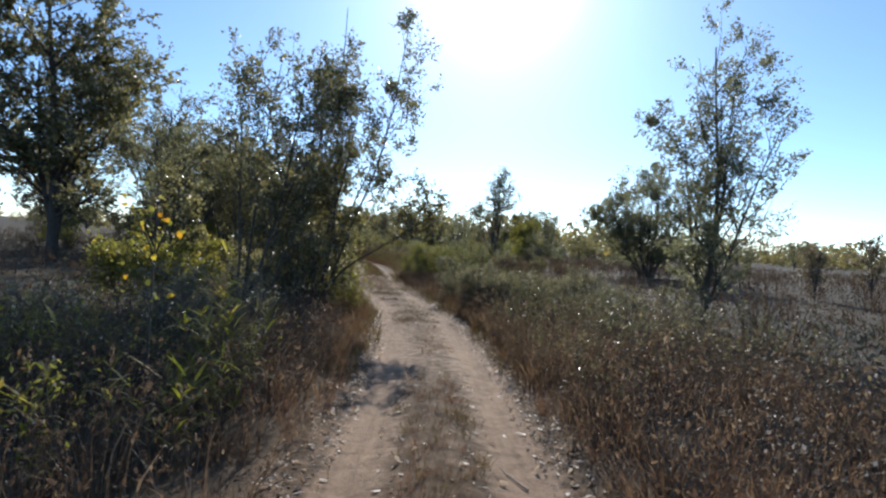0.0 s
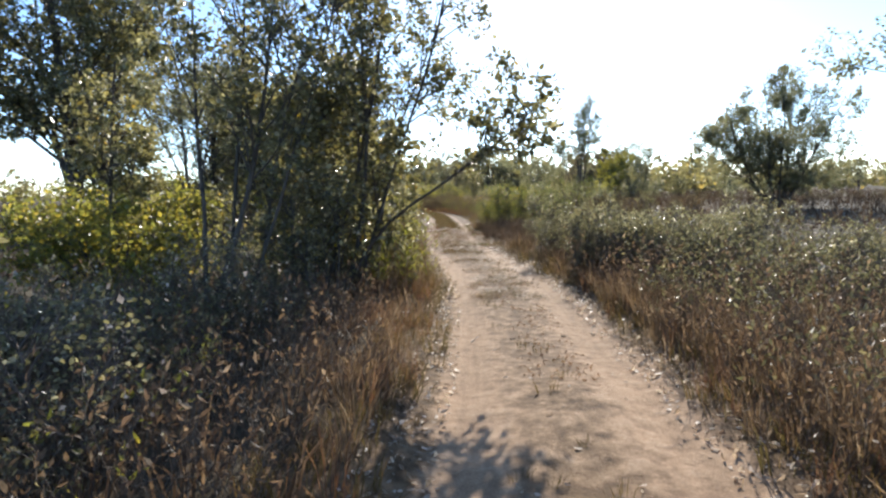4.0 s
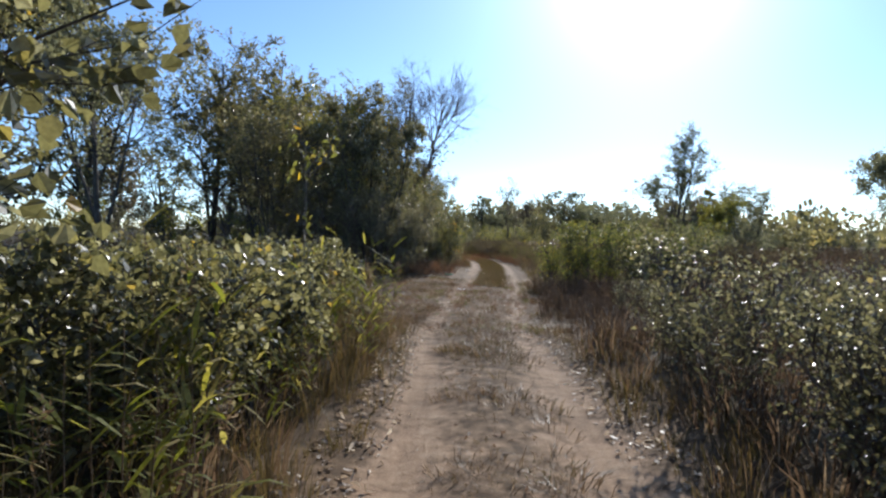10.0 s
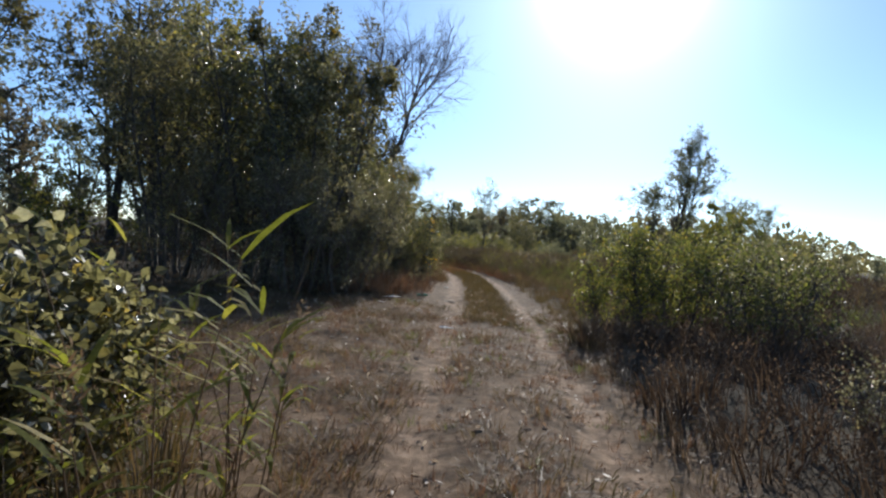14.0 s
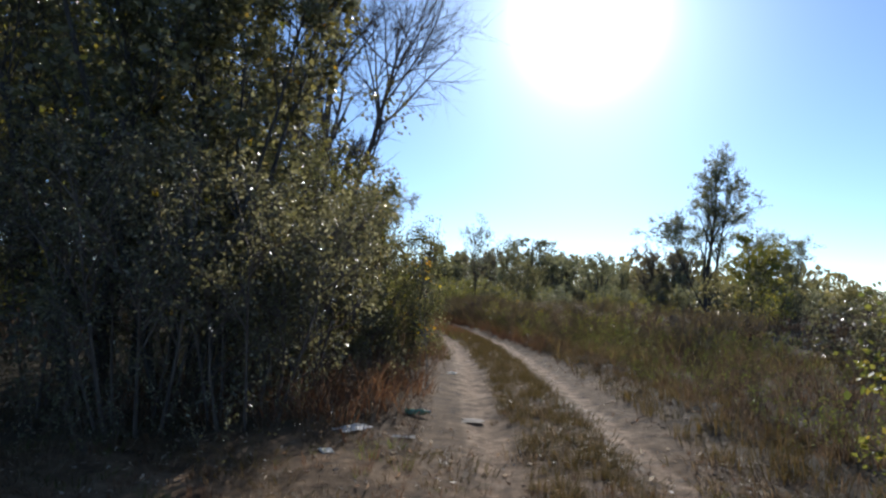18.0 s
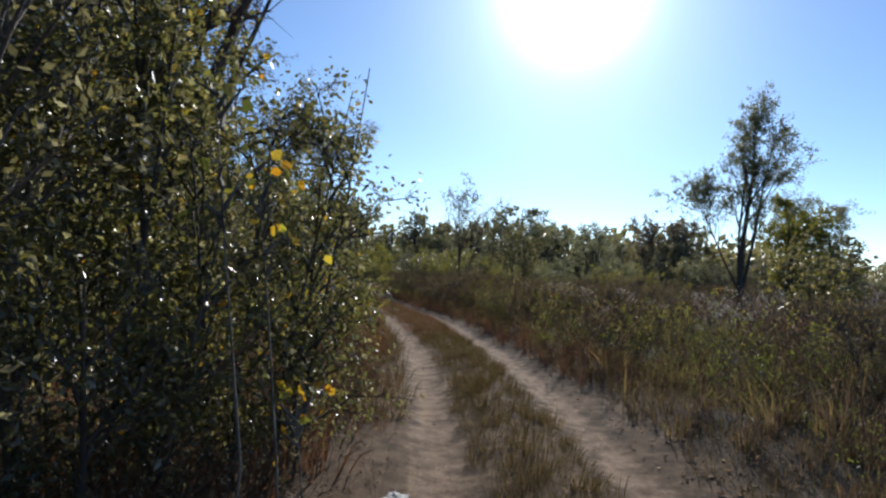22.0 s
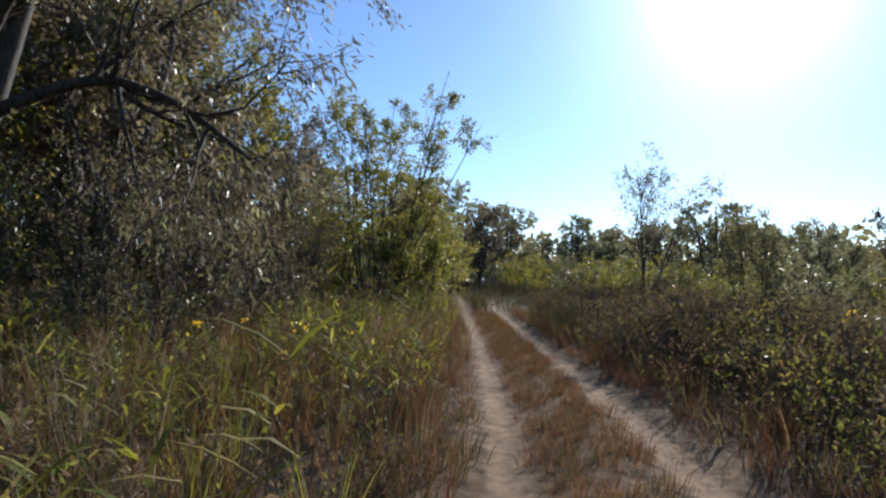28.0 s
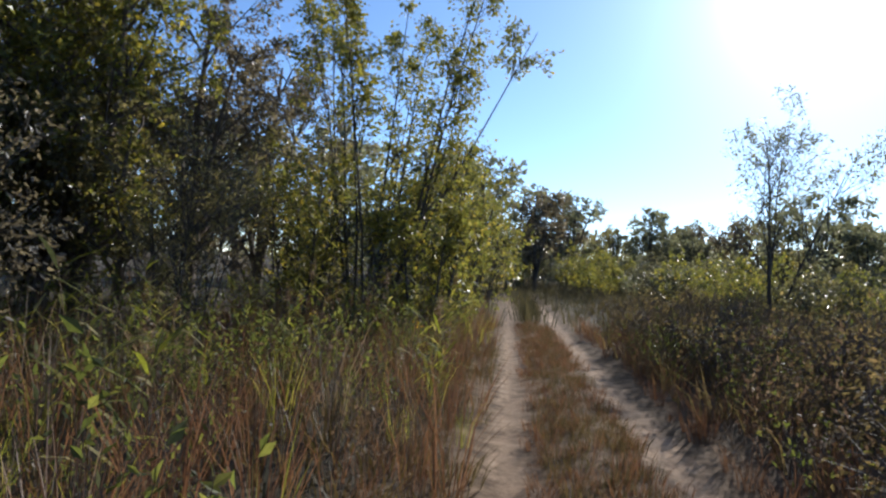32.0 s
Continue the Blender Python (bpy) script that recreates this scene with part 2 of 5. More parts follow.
def ground_material():
    m, n, l, p = mat("sandy ground")
    co = n.new("ShaderNodeTexCoord")

    def tex(scale, detail=5, rough=0.6):
        t = n.new("ShaderNodeTexNoise")
        t.inputs["Scale"].default_value, t.inputs["Detail"].default_value, t.inputs["Roughness"].default_value = scale, detail, rough
        l.new(co.outputs["Object"], t.inputs["Vector"])
        return t

    big, mid, fine = tex(0.7, 4), tex(6, 6), tex(70, 4, 0.7)
    sand = ramp(n, [(0.3, (0.235, 0.15, 0.09)), (0.55, (0.335, 0.224, 0.138)), (0.8, (0.41, 0.292, 0.19))])
    soil = ramp(n, [(0.3, (0.058, 0.036, 0.02)), (0.5, (0.145, 0.092, 0.05)), (0.75, (0.26, 0.172, 0.1))])
    for r, t in ((sand, mid), (soil, mid)):
        l.new(t.outputs["Fac"], r.inputs["Fac"])
    at = n.new("ShaderNodeAttribute")
    at.attribute_name = "sand"
    add = n.new("ShaderNodeMath")
    add.operation = "MULTIPLY_ADD"
    l.new(mid.outputs["Fac"], add.inputs[0])
    add.inputs[1].default_value = 0.9
    l.new(at.outputs["Fac"], add.inputs[2])
    edge = n.new("ShaderNodeMapRange")
    edge.inputs["From Min"].default_value, edge.inputs["From Max"].default_value = 0.72, 1.12
    l.new(add.outputs[0], edge.inputs["Value"])
    mix = n.new("ShaderNodeMix")
    mix.data_type = "RGBA"
    l.new(edge.outputs["Result"], mix.inputs[0])
    l.new(soil.outputs["Color"], mix.inputs[6])
    l.new(sand.outputs["Color"], mix.inputs[7])
    field = n.new("ShaderNodeAttribute")
    field.attribute_name = "field"
    # dark litter under the weeds, with their shade put into the colour too
    shaded_turf = ramp(n, [(0.3, (0.05, 0.04, 0.026)), (0.55, (0.085, 0.068, 0.042)), (0.8, (0.13, 0.1, 0.062))])
    l.new(big.outputs["Fac"], shaded_turf.inputs["Fac"])
    far = n.new("ShaderNodeMix")
    far.data_type = "RGBA"
    l.new(field.outputs["Fac"], far.inputs[0])
    l.new(mix.outputs[2], far.inputs[6])
    l.new(shaded_turf.outputs["Color"], far.inputs[7])
    speck = n.new("ShaderNodeMapRange")
    speck.inputs["From Min"].default_value, speck.inputs["From Max"].default_value = 0.3, 0.7
    speck.inputs["To Min"].default_value, speck.inputs["To Max"].default_value = 0.75, 1.2
    l.new(fine.outputs["Fac"], speck.inputs["Value"])
    tone = n.new("ShaderNodeMapRange")
    tone.inputs["From Min"].default_value, tone.inputs["From Max"].default_value = 0.3, 0.7
    tone.inputs["To Min"].default_value, tone.inputs["To Max"].default_value = 0.85, 1.12
    l.new(big.outputs["Fac"], tone.inputs["Value"])
    both = n.new("ShaderNodeMath")
    both.operation = "MULTIPLY"
    l.new(speck.outputs["Result"], both.inputs[0])
    l.new(tone.outputs["Result"], both.inputs[1])
    mul = n.new("ShaderNodeMix")
    mul.data_type, mul.blend_type = "RGBA", "MULTIPLY"
    mul.inputs[0].default_value = 1
    l.new(far.outputs[2], mul.inputs[6])
    l.new(both.outputs[0], mul.inputs[7])
    l.new(mul.outputs[2], p.inputs["Base Color"])
    # wheel marks that run along the track
    across = n.new("ShaderNodeAttribute")
    across.attribute_name = "across"
    xyz = n.new("ShaderNodeSeparateXYZ")
    l.new(co.outputs["Object"], xyz.inputs[0])
    lane = n.new("ShaderNodeCombineXYZ")
    wide, along = n.new("ShaderNodeMath"), n.new("ShaderNodeMath")
    wide.operation = along.operation = "MULTIPLY"
    l.new(across.outputs["Fac"], wide.inputs[0])
    wide.inputs[1].default_value = 9.0
    l.new(xyz.outputs["Y"], along.inputs[0])
    along.inputs[1].default_value = 0.5
    l.new(wide.outputs[0], lane.inputs["X"])
    l.new(along.outputs[0], lane.inputs["Y"])
    marks = n.new("ShaderNodeTexNoise")
    marks.inputs["Scale"].default_value, marks.inputs["Detail"].default_value = 1.6, 5
    l.new(lane.outputs[0], marks.inputs["Vector"])
    stripe = n.new("ShaderNodeMapRange")
    stripe.inputs["From Min"].default_value, stripe.inputs["From Max"].default_value = 0.35, 0.65
    stripe.inputs["To Min"].default_value, stripe.inputs["To Max"].default_value = 0.87, 1.08
    l.new(marks.outputs["Fac"], stripe.inputs["Value"])
    worn = n.new("ShaderNodeMix")
    worn.data_type, worn.blend_type = "RGBA", "MULTIPLY"
    worn.inputs[0].default_value = 1
    l.new(mul.outputs[2], worn.inputs[6])
    l.new(stripe.outputs["Result"], worn.inputs[7])
    l.new(worn.outputs[2], p.inputs["Base Color"])
    h = n.new("ShaderNodeMath")
    h.operation = "MULTIPLY_ADD"
    l.new(mid.outputs["Fac"], h.inputs[0])
    h.inputs[1].default_value = 3.0
    l.new(fine.outputs["Fac"], h.inputs[2])
    b = n.new("ShaderNodeBump")
    b.inputs["Strength"].default_value, b.inputs["Distance"].default_value = 0.5, 0.02
    l.new(h.outputs[0], b.inputs["Height"])
    l.new(b.outputs[0], p.inputs["Normal"])
    p.inputs["Roughness"].default_value = 0.95
    p.inputs["Specular IOR Level"].default_value = 0.15
    return m


def plain_material(name, colour, rough=0.5, scale=20, vary=0.25, metal=0.0, spec=0.5):
    m, n, l, p = mat(name)
    co = n.new("ShaderNodeTexCoord")
    t = n.new("ShaderNodeTexNoise")
    t.inputs["Scale"].default_value, t.inputs["Detail"].default_value = scale, 5
    l.new(co.outputs["Object"], t.inputs["Vector"])
    r = ramp(n, [(0.3, tuple(c * (1 - vary) for c in colour)), (0.7, tuple(min(1, c * (1 + vary)) for c in colour))])
    l.new(t.outputs["Fac"], r.inputs["Fac"])
    l.new(r.outputs["Color"], p.inputs["Base Color"])
    p.inputs["Roughness"].default_value, p.inputs["Metallic"].default_value = rough, metal
    p.inputs["Specular IOR Level"].default_value = spec
    return m


# ---------------------------------------------------------------- mesh helpers
def unit(a):
    return a / np.maximum(np.linalg.norm(a, axis=-1, keepdims=True), 1e-9)


def quad_mesh(name, verts, quads, mats, index=None, smooth=False):
    me = bpy.data.meshes.new(name)
    quads = np.asarray(quads, dtype=np.int32).reshape(-1, 4)
    me.vertices.add(len(verts))
    me.vertices.foreach_set("co", np.ascontiguousarray(verts, dtype=np.float32).ravel())
    me.loops.add(quads.size)
    me.loops.foreach_set("vertex_index", quads.ravel())
    me.polygons.add(len(quads))
    me.polygons.foreach_set("loop_start", np.arange(0, quads.size, 4, dtype=np.int32))
    for m in mats:
        me.materials.append(m)
    if index is not None:
        me.polygons.foreach_set("material_index", np.asarray(index, dtype=np.int32))
    me.polygons.foreach_set("use_smooth", np.full(len(quads), smooth))
    me.update(calc_edges=True)
    me.validate()
    return me


def joined(pieces):
    """Several (verts, quads) as one."""
    vs, qs, n = [], [], 0
    for v, q in pieces:
        if len(v):
            vs.append(v)
            qs.append(np.asarray(q) + n)
            n += len(v)
    return np.concatenate(vs), np.concatenate(qs)


def tubes(P, R, k):
    """Tapered tubes along B lines of n points: P (B, n, 3), R (B, n)."""
    B, n, _ = P.shape
    T = unit(np.gradient(P, axis=1))
    ref = np.where(np.abs(T[:, :1, 2:3]) > 0.8, np.array([1.0, 0.13, 0.0]), np.array([0.1, 0.05, 1.0]))
    U = unit(np.cross(T, np.broadcast_to(ref, T.shape)))
    W = np.cross(T, U)
    a = np.arange(k) * 2 * np.pi / k
    V = P[:, :, None] + R[:, :, None, None] * (np.cos(a)[:, None] * U[:, :, None] + np.sin(a)[:, None] * W[:, :, None])
    i = np.arange(B * n * k).reshape(B, n, k)
    j = np.roll(i, -1, axis=2)
    Q = np.stack([i[:, :-1], j[:, :-1], j[:, 1:], i[:, 1:]], axis=-1).reshape(-1, 4)
    return V.reshape(-1, 3), Q


def ribbons(P, R):
    """Flat thin strips along lines, for the finest twigs."""
    B, n, _ = P.shape
    T = unit(P[:, -1:] - P[:, :1])
    U = unit(np.cross(T, np.roll(T, 1, axis=2) + [0.1, 0.3, 0.2]))
    V = np.stack([P - U * R[..., None], P + U * R[..., None]], 2).reshape(-1, 3)
    i = np.arange(B * n).reshape(B, n) * 2
    Q = np.stack([i[:, :-1], i[:, :-1] + 1, i[:, 1:] + 1, i[:, 1:]], -1).reshape(-1, 4)
    return V, Q


def leaves(rng, at, way, size, ratio=0.75, broad=False, droop=0.5):
    """One leaf at each place, growing along way."""
    n = len(at)
    L = size * rng.uniform(0.65, 1.25, n)[:, None]
    d = unit(way + rng.normal(0, 0.65, (n, 3)) + np.array([0, 0, -droop]))
    s = unit(np.cross(d, rng.normal(0, 1, (n, 3))))
    up = np.cross(s, d)
    w = L * ratio * 0.5
    bend = L * rng.uniform(-0.12, 0.22, n)[:, None]
    if not broad:
        V = np.stack([at, at + d * L * 0.42 + s * w + up * bend, at + d * L, at + d * L * 0.42 - s * w + up * bend], 1)
        return V.reshape(-1, 3), np.arange(4 * n).reshape(n, 4)
    tip = at + d * L - up * L * 0.12
    V = np.stack([at, at + d * L * 0.3 + s * w + up * bend, at + d * L * 0.68 + s * w * 0.7 + up * bend, tip,
                  at + d * L * 0.68 - s * w * 0.7 + up * bend, at + d * L * 0.3 - s * w + up * bend], 1)
    b = np.arange(n)[:, None] * 6
    Q = np.stack([b + [0, 1, 2, 3], b + [0, 3, 4, 5]], 1).reshape(-1, 4)
    return V.reshape(-1, 3), Q


def grow(rng, start, way, length, r0, n, wobble, rise):
    """Lines that grow from start along way, with wobble, bending up (or down) by rise, which may differ from step to step."""
    B = len(start)
    P = np.empty((B, n, 3))
    P[:, 0] = start
    d = unit(way)
    rise = np.broadcast_to(rise, (B, n))
    for i in range(1, n):
        d = unit(d + rng.normal(0, wobble, (B, 3)) + rise[:, i, None] * np.array([0, 0, 1.0]))
        P[:, i] = P[:, i - 1] + d * (length / (n - 1))[:, None]
    R = r0[:, None] * np.linspace(1, 0.22, n)[None]
    return P, R


def offshoots(rng, P, R, count, f0, f1, angle):
    """Where branches leave the lines: place, way, radius, parent and the share of the parent's length."""
    B, n, _ = P.shape
    f = np.sort(rng.uniform(f0, f1, (B, count)), axis=1)
    x = f * (n - 1)
    i = np.minimum(x.astype(int), n - 2)
    b = np.arange(B)[:, None]
    w = (x - i)[..., None]
    at = P[b, i] * (1 - w) + P[b, i + 1] * w
    T = unit(P[b, i + 1] - P[b, i])
    side = unit(np.cross(T, rng.normal(0, 1, T.shape)))
    a = rng.normal(angle, 0.18, f.shape)[..., None]
    way = np.cos(a) * T + np.sin(a) * side
    r = R[b, i] * 0.6
    parent = np.broadcast_to(b, f.shape)
    return at.reshape(-1, 3), way.reshape(-1, 3), r.ravel(), parent.ravel(), f.ravel()


# ---------------------------------------------------------------- the lie of the land
LINE_Y = np.array([-60, 0, 5, 9, 13, 16.5, 19.2, 22, 25, 30, 35, 40, 44.3, 49.7, 54.4, 60, 64, 72, 85, 110])
LINE_X = np.array([0.6, 0.08, 0.05, -0.02, -0.28, -0.62, -1.15, -1.75, -2.5, -3.15, -3.88, -4.7, -5.6, -7.25, -9.05, -11.25, -12.9, -16, -21.5, -33])
RISE_Y = np.array([-60, -10, 0, 6, 13, 20, 30, 40, 48, 57, 70, 120, 400])
RISE_Z = np.array([0.1, 0.0, -0.1, -0.25, -0.5, -0.53, -0.44, -0.4, -0.42, -0.57, -0.68, -0.8, -0.8])


def smooth_table(xs, ys):
    g = np.arange(xs[0], xs[-1], 0.25)
    v = np.interp(g, xs, ys)
    ker = np.hanning(17)
    ker /= ker.sum()
    return g, np.convolve(np.pad(v, 8, mode="edge"), ker, "valid")


LINE = smooth_table(LINE_Y, LINE_X)
RISE = smooth_table(RISE_Y, RISE_Z)


def mid(y):
    return np.interp(y, *LINE)


def bump_noise(x, y):
    return (np.sin(x * 1.9 + 1.3 * np.sin(y * 0.8)) * np.sin(y * 1.3 + np.sin(x * 0.7)) + 0.5 * np.sin(x * 4.7 + y * 2.1) * np.sin(y * 3.9 - x * 1.7))


def grass_mid(y):
    """How far grass covers the strip between the ruts, along the track."""
    return np.interp(y, [-20, 3.0, 3.6, 8.2, 9.2, 31, 35, 70], [0.6, 0.5, 1, 1, 0.1, 0.15, 0.85, 1])


def bare_width(y):
    """How far the bare ground reaches from the middle line to the right-hand and the left-hand side."""
    right = np.interp(y, [-20, 8, 12, 20, 24, 31, 40, 46, 70], [1.15, 1.2, 1.5, 1.35, 1.15, 1.05, 1.02, 1.0, 1.0])
    left = np.interp(y, [-20, 8, 14, 22, 25, 27, 31.5, 34, 40, 46, 70], [1.02, 1.05, 1.12, 1.12, 1.6, 6.0, 6.0, 1.4, 1.1, 0.95, 0.95])
    return right, left


def height(x, y):
    x, y = np.asarray(x, float), np.asarray(y, float)
    u = x - mid(y)
    z = np.interp(y, *RISE)
    near = np.exp(-(np.maximum(np.abs(u) - 1.0, 0) / 6) ** 2)
    g = grass_mid(y)
    rut = np.exp(-((np.abs(u) - 0.72) / 0.27) ** 2)
    z = z - 0.055 * rut + 0.05 * g * np.exp(-(u / 0.3) ** 2)
    bank = np.clip((np.abs(u) - 1.1) / 0.8, 0, 1)
    z = z + 0.07 * bank * bank * (3 - 2 * bank) * np.interp(y, [0, 24, 26, 32, 35], [1, 1, 0.2, 0.2, 1])
    z = z + (0.012 + 0.05 * bank) * bump_noise(x, y) * near
    far = np.clip((np.abs(u) - 10) / 60, 0, 1)
    return z + far * 0.25 * np.sin(x * 0.05 + 1) * np.sin(y * 0.043)


def spread(rng, y0, y1, u0, u1, n):
    """n places between two distances from the track's middle line."""
    y = rng.uniform(y0, y1, n)
    x = mid(y) + rng.uniform(u0, u1, n)
    return np.stack([x, y, height(x, y)], 1)


def build_ground():
    def steps(fine, limit, factor):
        out, s = [fine[-1]], fine[-1] - fine[-2]
        while out[-1] < limit:
            s *= factor
            out.append(out[-1] + s)
        return np.array(out[1:])

    uf = np.arange(-2.4, 2.41, 0.1)
    up = steps(uf, 2500, 1.16)
    us = np.concatenate([-up[::-1], uf, up])
    yf = np.arange(-3, 66, 0.16)
    ya = steps(yf, 2600, 1.14)
    ys = np.concatenate([-3 - (ya - yf[-1])[::-1], yf, ya])
    Y, U = np.meshgrid(ys, us, indexing="ij")
    X = mid(Y) + U
    Z = height(X, Y)
    i = np.arange(Y.size).reshape(Y.shape)
    Q = np.stack([i[:-1, :-1], i[:-1, 1:], i[1:, 1:], i[1:, :-1]], -1).reshape(-1, 4)
    me = quad_mesh("ground", np.stack([X, Y, Z], -1).reshape(-1, 3), Q, [ground_material()], smooth=True)
    right, left = bare_width(Y)
    edge = np.where(U > 0, right, left)
    inside = np.clip((edge - np.abs(U)) / 0.35, -1, 1) * 0.5
    rut = np.exp(-((np.abs(U) - 0.72) / np.interp(Y, [20, 33, 43, 49], [0.34, 0.26, 0.24, 0.19])) ** 2)
    g = grass_mid(Y)
    s = np.clip(inside, -0.5, 0.42) + 0.42 * rut - 0.55 * g * np.exp(-(U / 0.33) ** 2)
    s = s - np.where(U < -1.2, np.interp(Y, [24, 26, 32, 34], [0, 0.12, 0.12, 0]), 0) - np.where(np.abs(U) > 0.95, 0.1, 0) - np.interp(Y, [17, 21, 25, 32, 42, 48], [0, 0.08, 0.32, 0.32, 0.16, 0.04])
    me.attributes.new("sand", "FLOAT", "POINT").data.foreach_set("value", s.astype(np.float32).ravel())
    me.attributes.new("across", "FLOAT", "POINT").data.foreach_set("value", np.clip(U, -3, 3).astype(np.float32).ravel())
    f = np.clip((np.abs(U) - edge - 0.15) / 0.7, 0, 1)
    me.attributes.new("field", "FLOAT", "POINT").data.foreach_set("value", f.astype(np.float32).ravel())
    return tagged(new("ground", me), "pale sandy two-rut track through brown littered soil", "ground", kind="structure")


build_ground()


# ---------------------------------------------------------------- trees and shrubs
def part(name, mesh, parent, label=""):
    ob = new(name, mesh)
    ob.parent = parent
    if label:
        tagged(ob, label)
    return ob


def thing(name, x, y, label, category, group="", sink=0.03):
    e = new(name)
    e.location = (x, y, float(height(x, y)) - sink)
    return tagged(e, label, category, group)


def profile(kind, f):
    if kind == "round":
        return np.sqrt(np.clip(1 - (2 * f - 0.9) ** 2 / 1.25, 0.02, 1))
    if kind == "column":
        return np.clip(0.55 + 0.9 * f - 1.35 * f ** 3, 0.12, 1)
    return np.clip(1.05 - 0.85 * f, 0.12, 1)                       # cone


def woody(rng, stems, limbs, branches, twigs, width, crown0=0.25, shape="round", angle=0.9, rise=0.05, droop=0.0, hang=0.0):
    """The wood of a tree: stems is a list of (start, way, length, radius). Returns the stems' lines, each limb's tubes, and the twigs."""
    S = [np.array([s[i] for s in stems], float) for i in range(4)]
    if len(stems[0]) > 4:                                          # stems that bend each in its own way
        rise = np.array([np.broadcast_to(s[4], (10,)) for s in stems], float)
    P0, R0 = grow(rng, S[0], S[1], S[2], S[3], 10, 0.05, rise)
    at, way, r, par, f = offshoots(rng, P0, R0, limbs, crown0, 0.97, angle)
    g = (f - crown0) / (1 - crown0)
    ln = width * profile(shape, g) * rng.uniform(0.75, 1.15, len(f)) / max(math.sin(angle), 0.4)
    P1, R1 = grow(rng, at, way, ln, np.maximum(r, 0.012), 7, 0.12, 0.09 - hang)
    at, way, r, p2, f2 = offshoots(rng, P1, R1, branches, 0.2, 1.0, 0.75)
    ln2 = ln[p2] * (0.55 - 0.25 * f2) * rng.uniform(0.6, 1.2, len(f2))
    P2, R2 = grow(rng, at, way, ln2, np.maximum(r, 0.006), 4, 0.16, 0.05 - hang)
    at, way, r, p3, f3 = offshoots(rng, P2, R2, twigs, 0.15, 1.0, 0.7)
    ln3 = np.clip(ln2[p3] * 0.55, 0.18, 0.9) * rng.uniform(0.6, 1.3, len(f3))
    P3, R3 = grow(rng, at, way, ln3, np.maximum(r, 0.0035), 4, 0.2, -droop)
    return dict(P0=P0, R0=R0, P1=P1, R1=R1, P2=P2, R2=R2, P3=P3, R3=R3, p2=p2, p3=p3, limb_of_stem=par)


def leaf_places(rng, P, per, f0=0.15):
    B, n, _ = P.shape
    f = rng.uniform(f0, 1, (B, per)) * (n - 1)
    i = np.minimum(f.astype(int), n - 2)
    b = np.arange(B)[:, None]
    w = (f - i)[..., None]
    at = P[b, i] * (1 - w) + P[b, i + 1] * w
    way = unit(P[b, i + 1] - P[b, i])
    return at.reshape(-1, 3), way.reshape(-1, 3)


def tree(name, rng, x, y, label, category, stems, limbs, branches, twigs, width, leaf, per, size, leaf_label, bark=BARK_DARK, ratio=0.75,
         broad=False, spray=0.05, split=True, group="", stem_name="trunk", leaf_droop=0.4, accent=None, accent_share=0.02, accent_label="yellow and orange turned leaves", **kw):
    """A tree or shrub: stems, limbs with their twigs, and a crown of single leaves."""
    rng = np.random.default_rng(int(abs(x) * 100) * 1009 + int(abs(y) * 100))
    e = thing(name, x, y, label, category, group)
    w = woody(rng, stems, limbs, branches, twigs, width, **kw)
    trunks = []
    for b in range(len(w["P0"])):
        step, k = (1, 8) if split else (3, 5)
        trunks.append(part(stem_name, quad_mesh(stem_name, *tubes(w["P0"][b:b + 1, ::step], w["R0"][b:b + 1, ::step], k), [bark], smooth=True), e))
    if split:
        for k in range(len(w["P1"])):
            part("limb", quad_mesh("limb", *tubes(w["P1"][k:k + 1], w["R1"][k:k + 1], 5), [bark], smooth=True), trunks[w["limb_of_stem"][k]])
        v, q = joined([tubes(w["P2"], w["R2"], 3), tubes(w["P3"][:, ::3], w["R3"][:, ::3], 3)])
    else:
        v, q = joined([tubes(w["P1"][:, ::3], w["R1"][:, ::3], 3), ribbons(w["P2"][:, ::3], w["R2"][:, ::3]), ribbons(w["P3"][:, ::3], w["R3"][:, ::3])])
    tagged(part("twigwork", quad_mesh("twigwork", v, q, [bark], smooth=True), e), kind="stuff")
    if per:
        a3, d3 = leaf_places(rng, w["P3"], per)
        a2, d2 = leaf_places(rng, w["P2"], max(1, per // 2), 0.4)
        at, way = np.concatenate([a3, a2]), np.concatenate([d3, d2])
        at = at + rng.normal(0, spray, at.shape)
        keep = at[:, 2] > 0.06
        at, way = at[keep], way[keep]
        if accent:
            pick = rng.random(len(at)) < accent_share
            part("turned_foliage", quad_mesh("turned_foliage", *leaves(rng, at[pick], way[pick], size * 1.1, ratio, broad, leaf_droop), [accent]), e, accent_label)
            at, way = at[~pick], way[~pick]
        tagged(part("crown", quad_mesh("crown", *leaves(rng, at, way, size, ratio, broad, leaf_droop), [leaf]), e, leaf_label), kind="stuff")
    return e


def fan(rng, n, base_r, lean, length, radius, bias=(0, 0)):
    """n stems from about one root, leaning outwards."""
    out = []
    rng = np.random.default_rng(n * 1000 + int(length * 100))
    for i in range(n):
        a = 2 * math.pi * (i + rng.uniform(-0.3, 0.3)) / n
        w = (math.cos(a) * lean + bias[0] + rng.normal(0, 0.05), math.sin(a) * lean + bias[1] + rng.normal(0, 0.05), 1)
        out.append(((math.cos(a) * base_r, math.sin(a) * base_r, 0), w, length * rng.uniform(0.75, 1.1), radius * rng.uniform(0.7, 1.1)))
    return out


rng = np.random.default_rng(7)

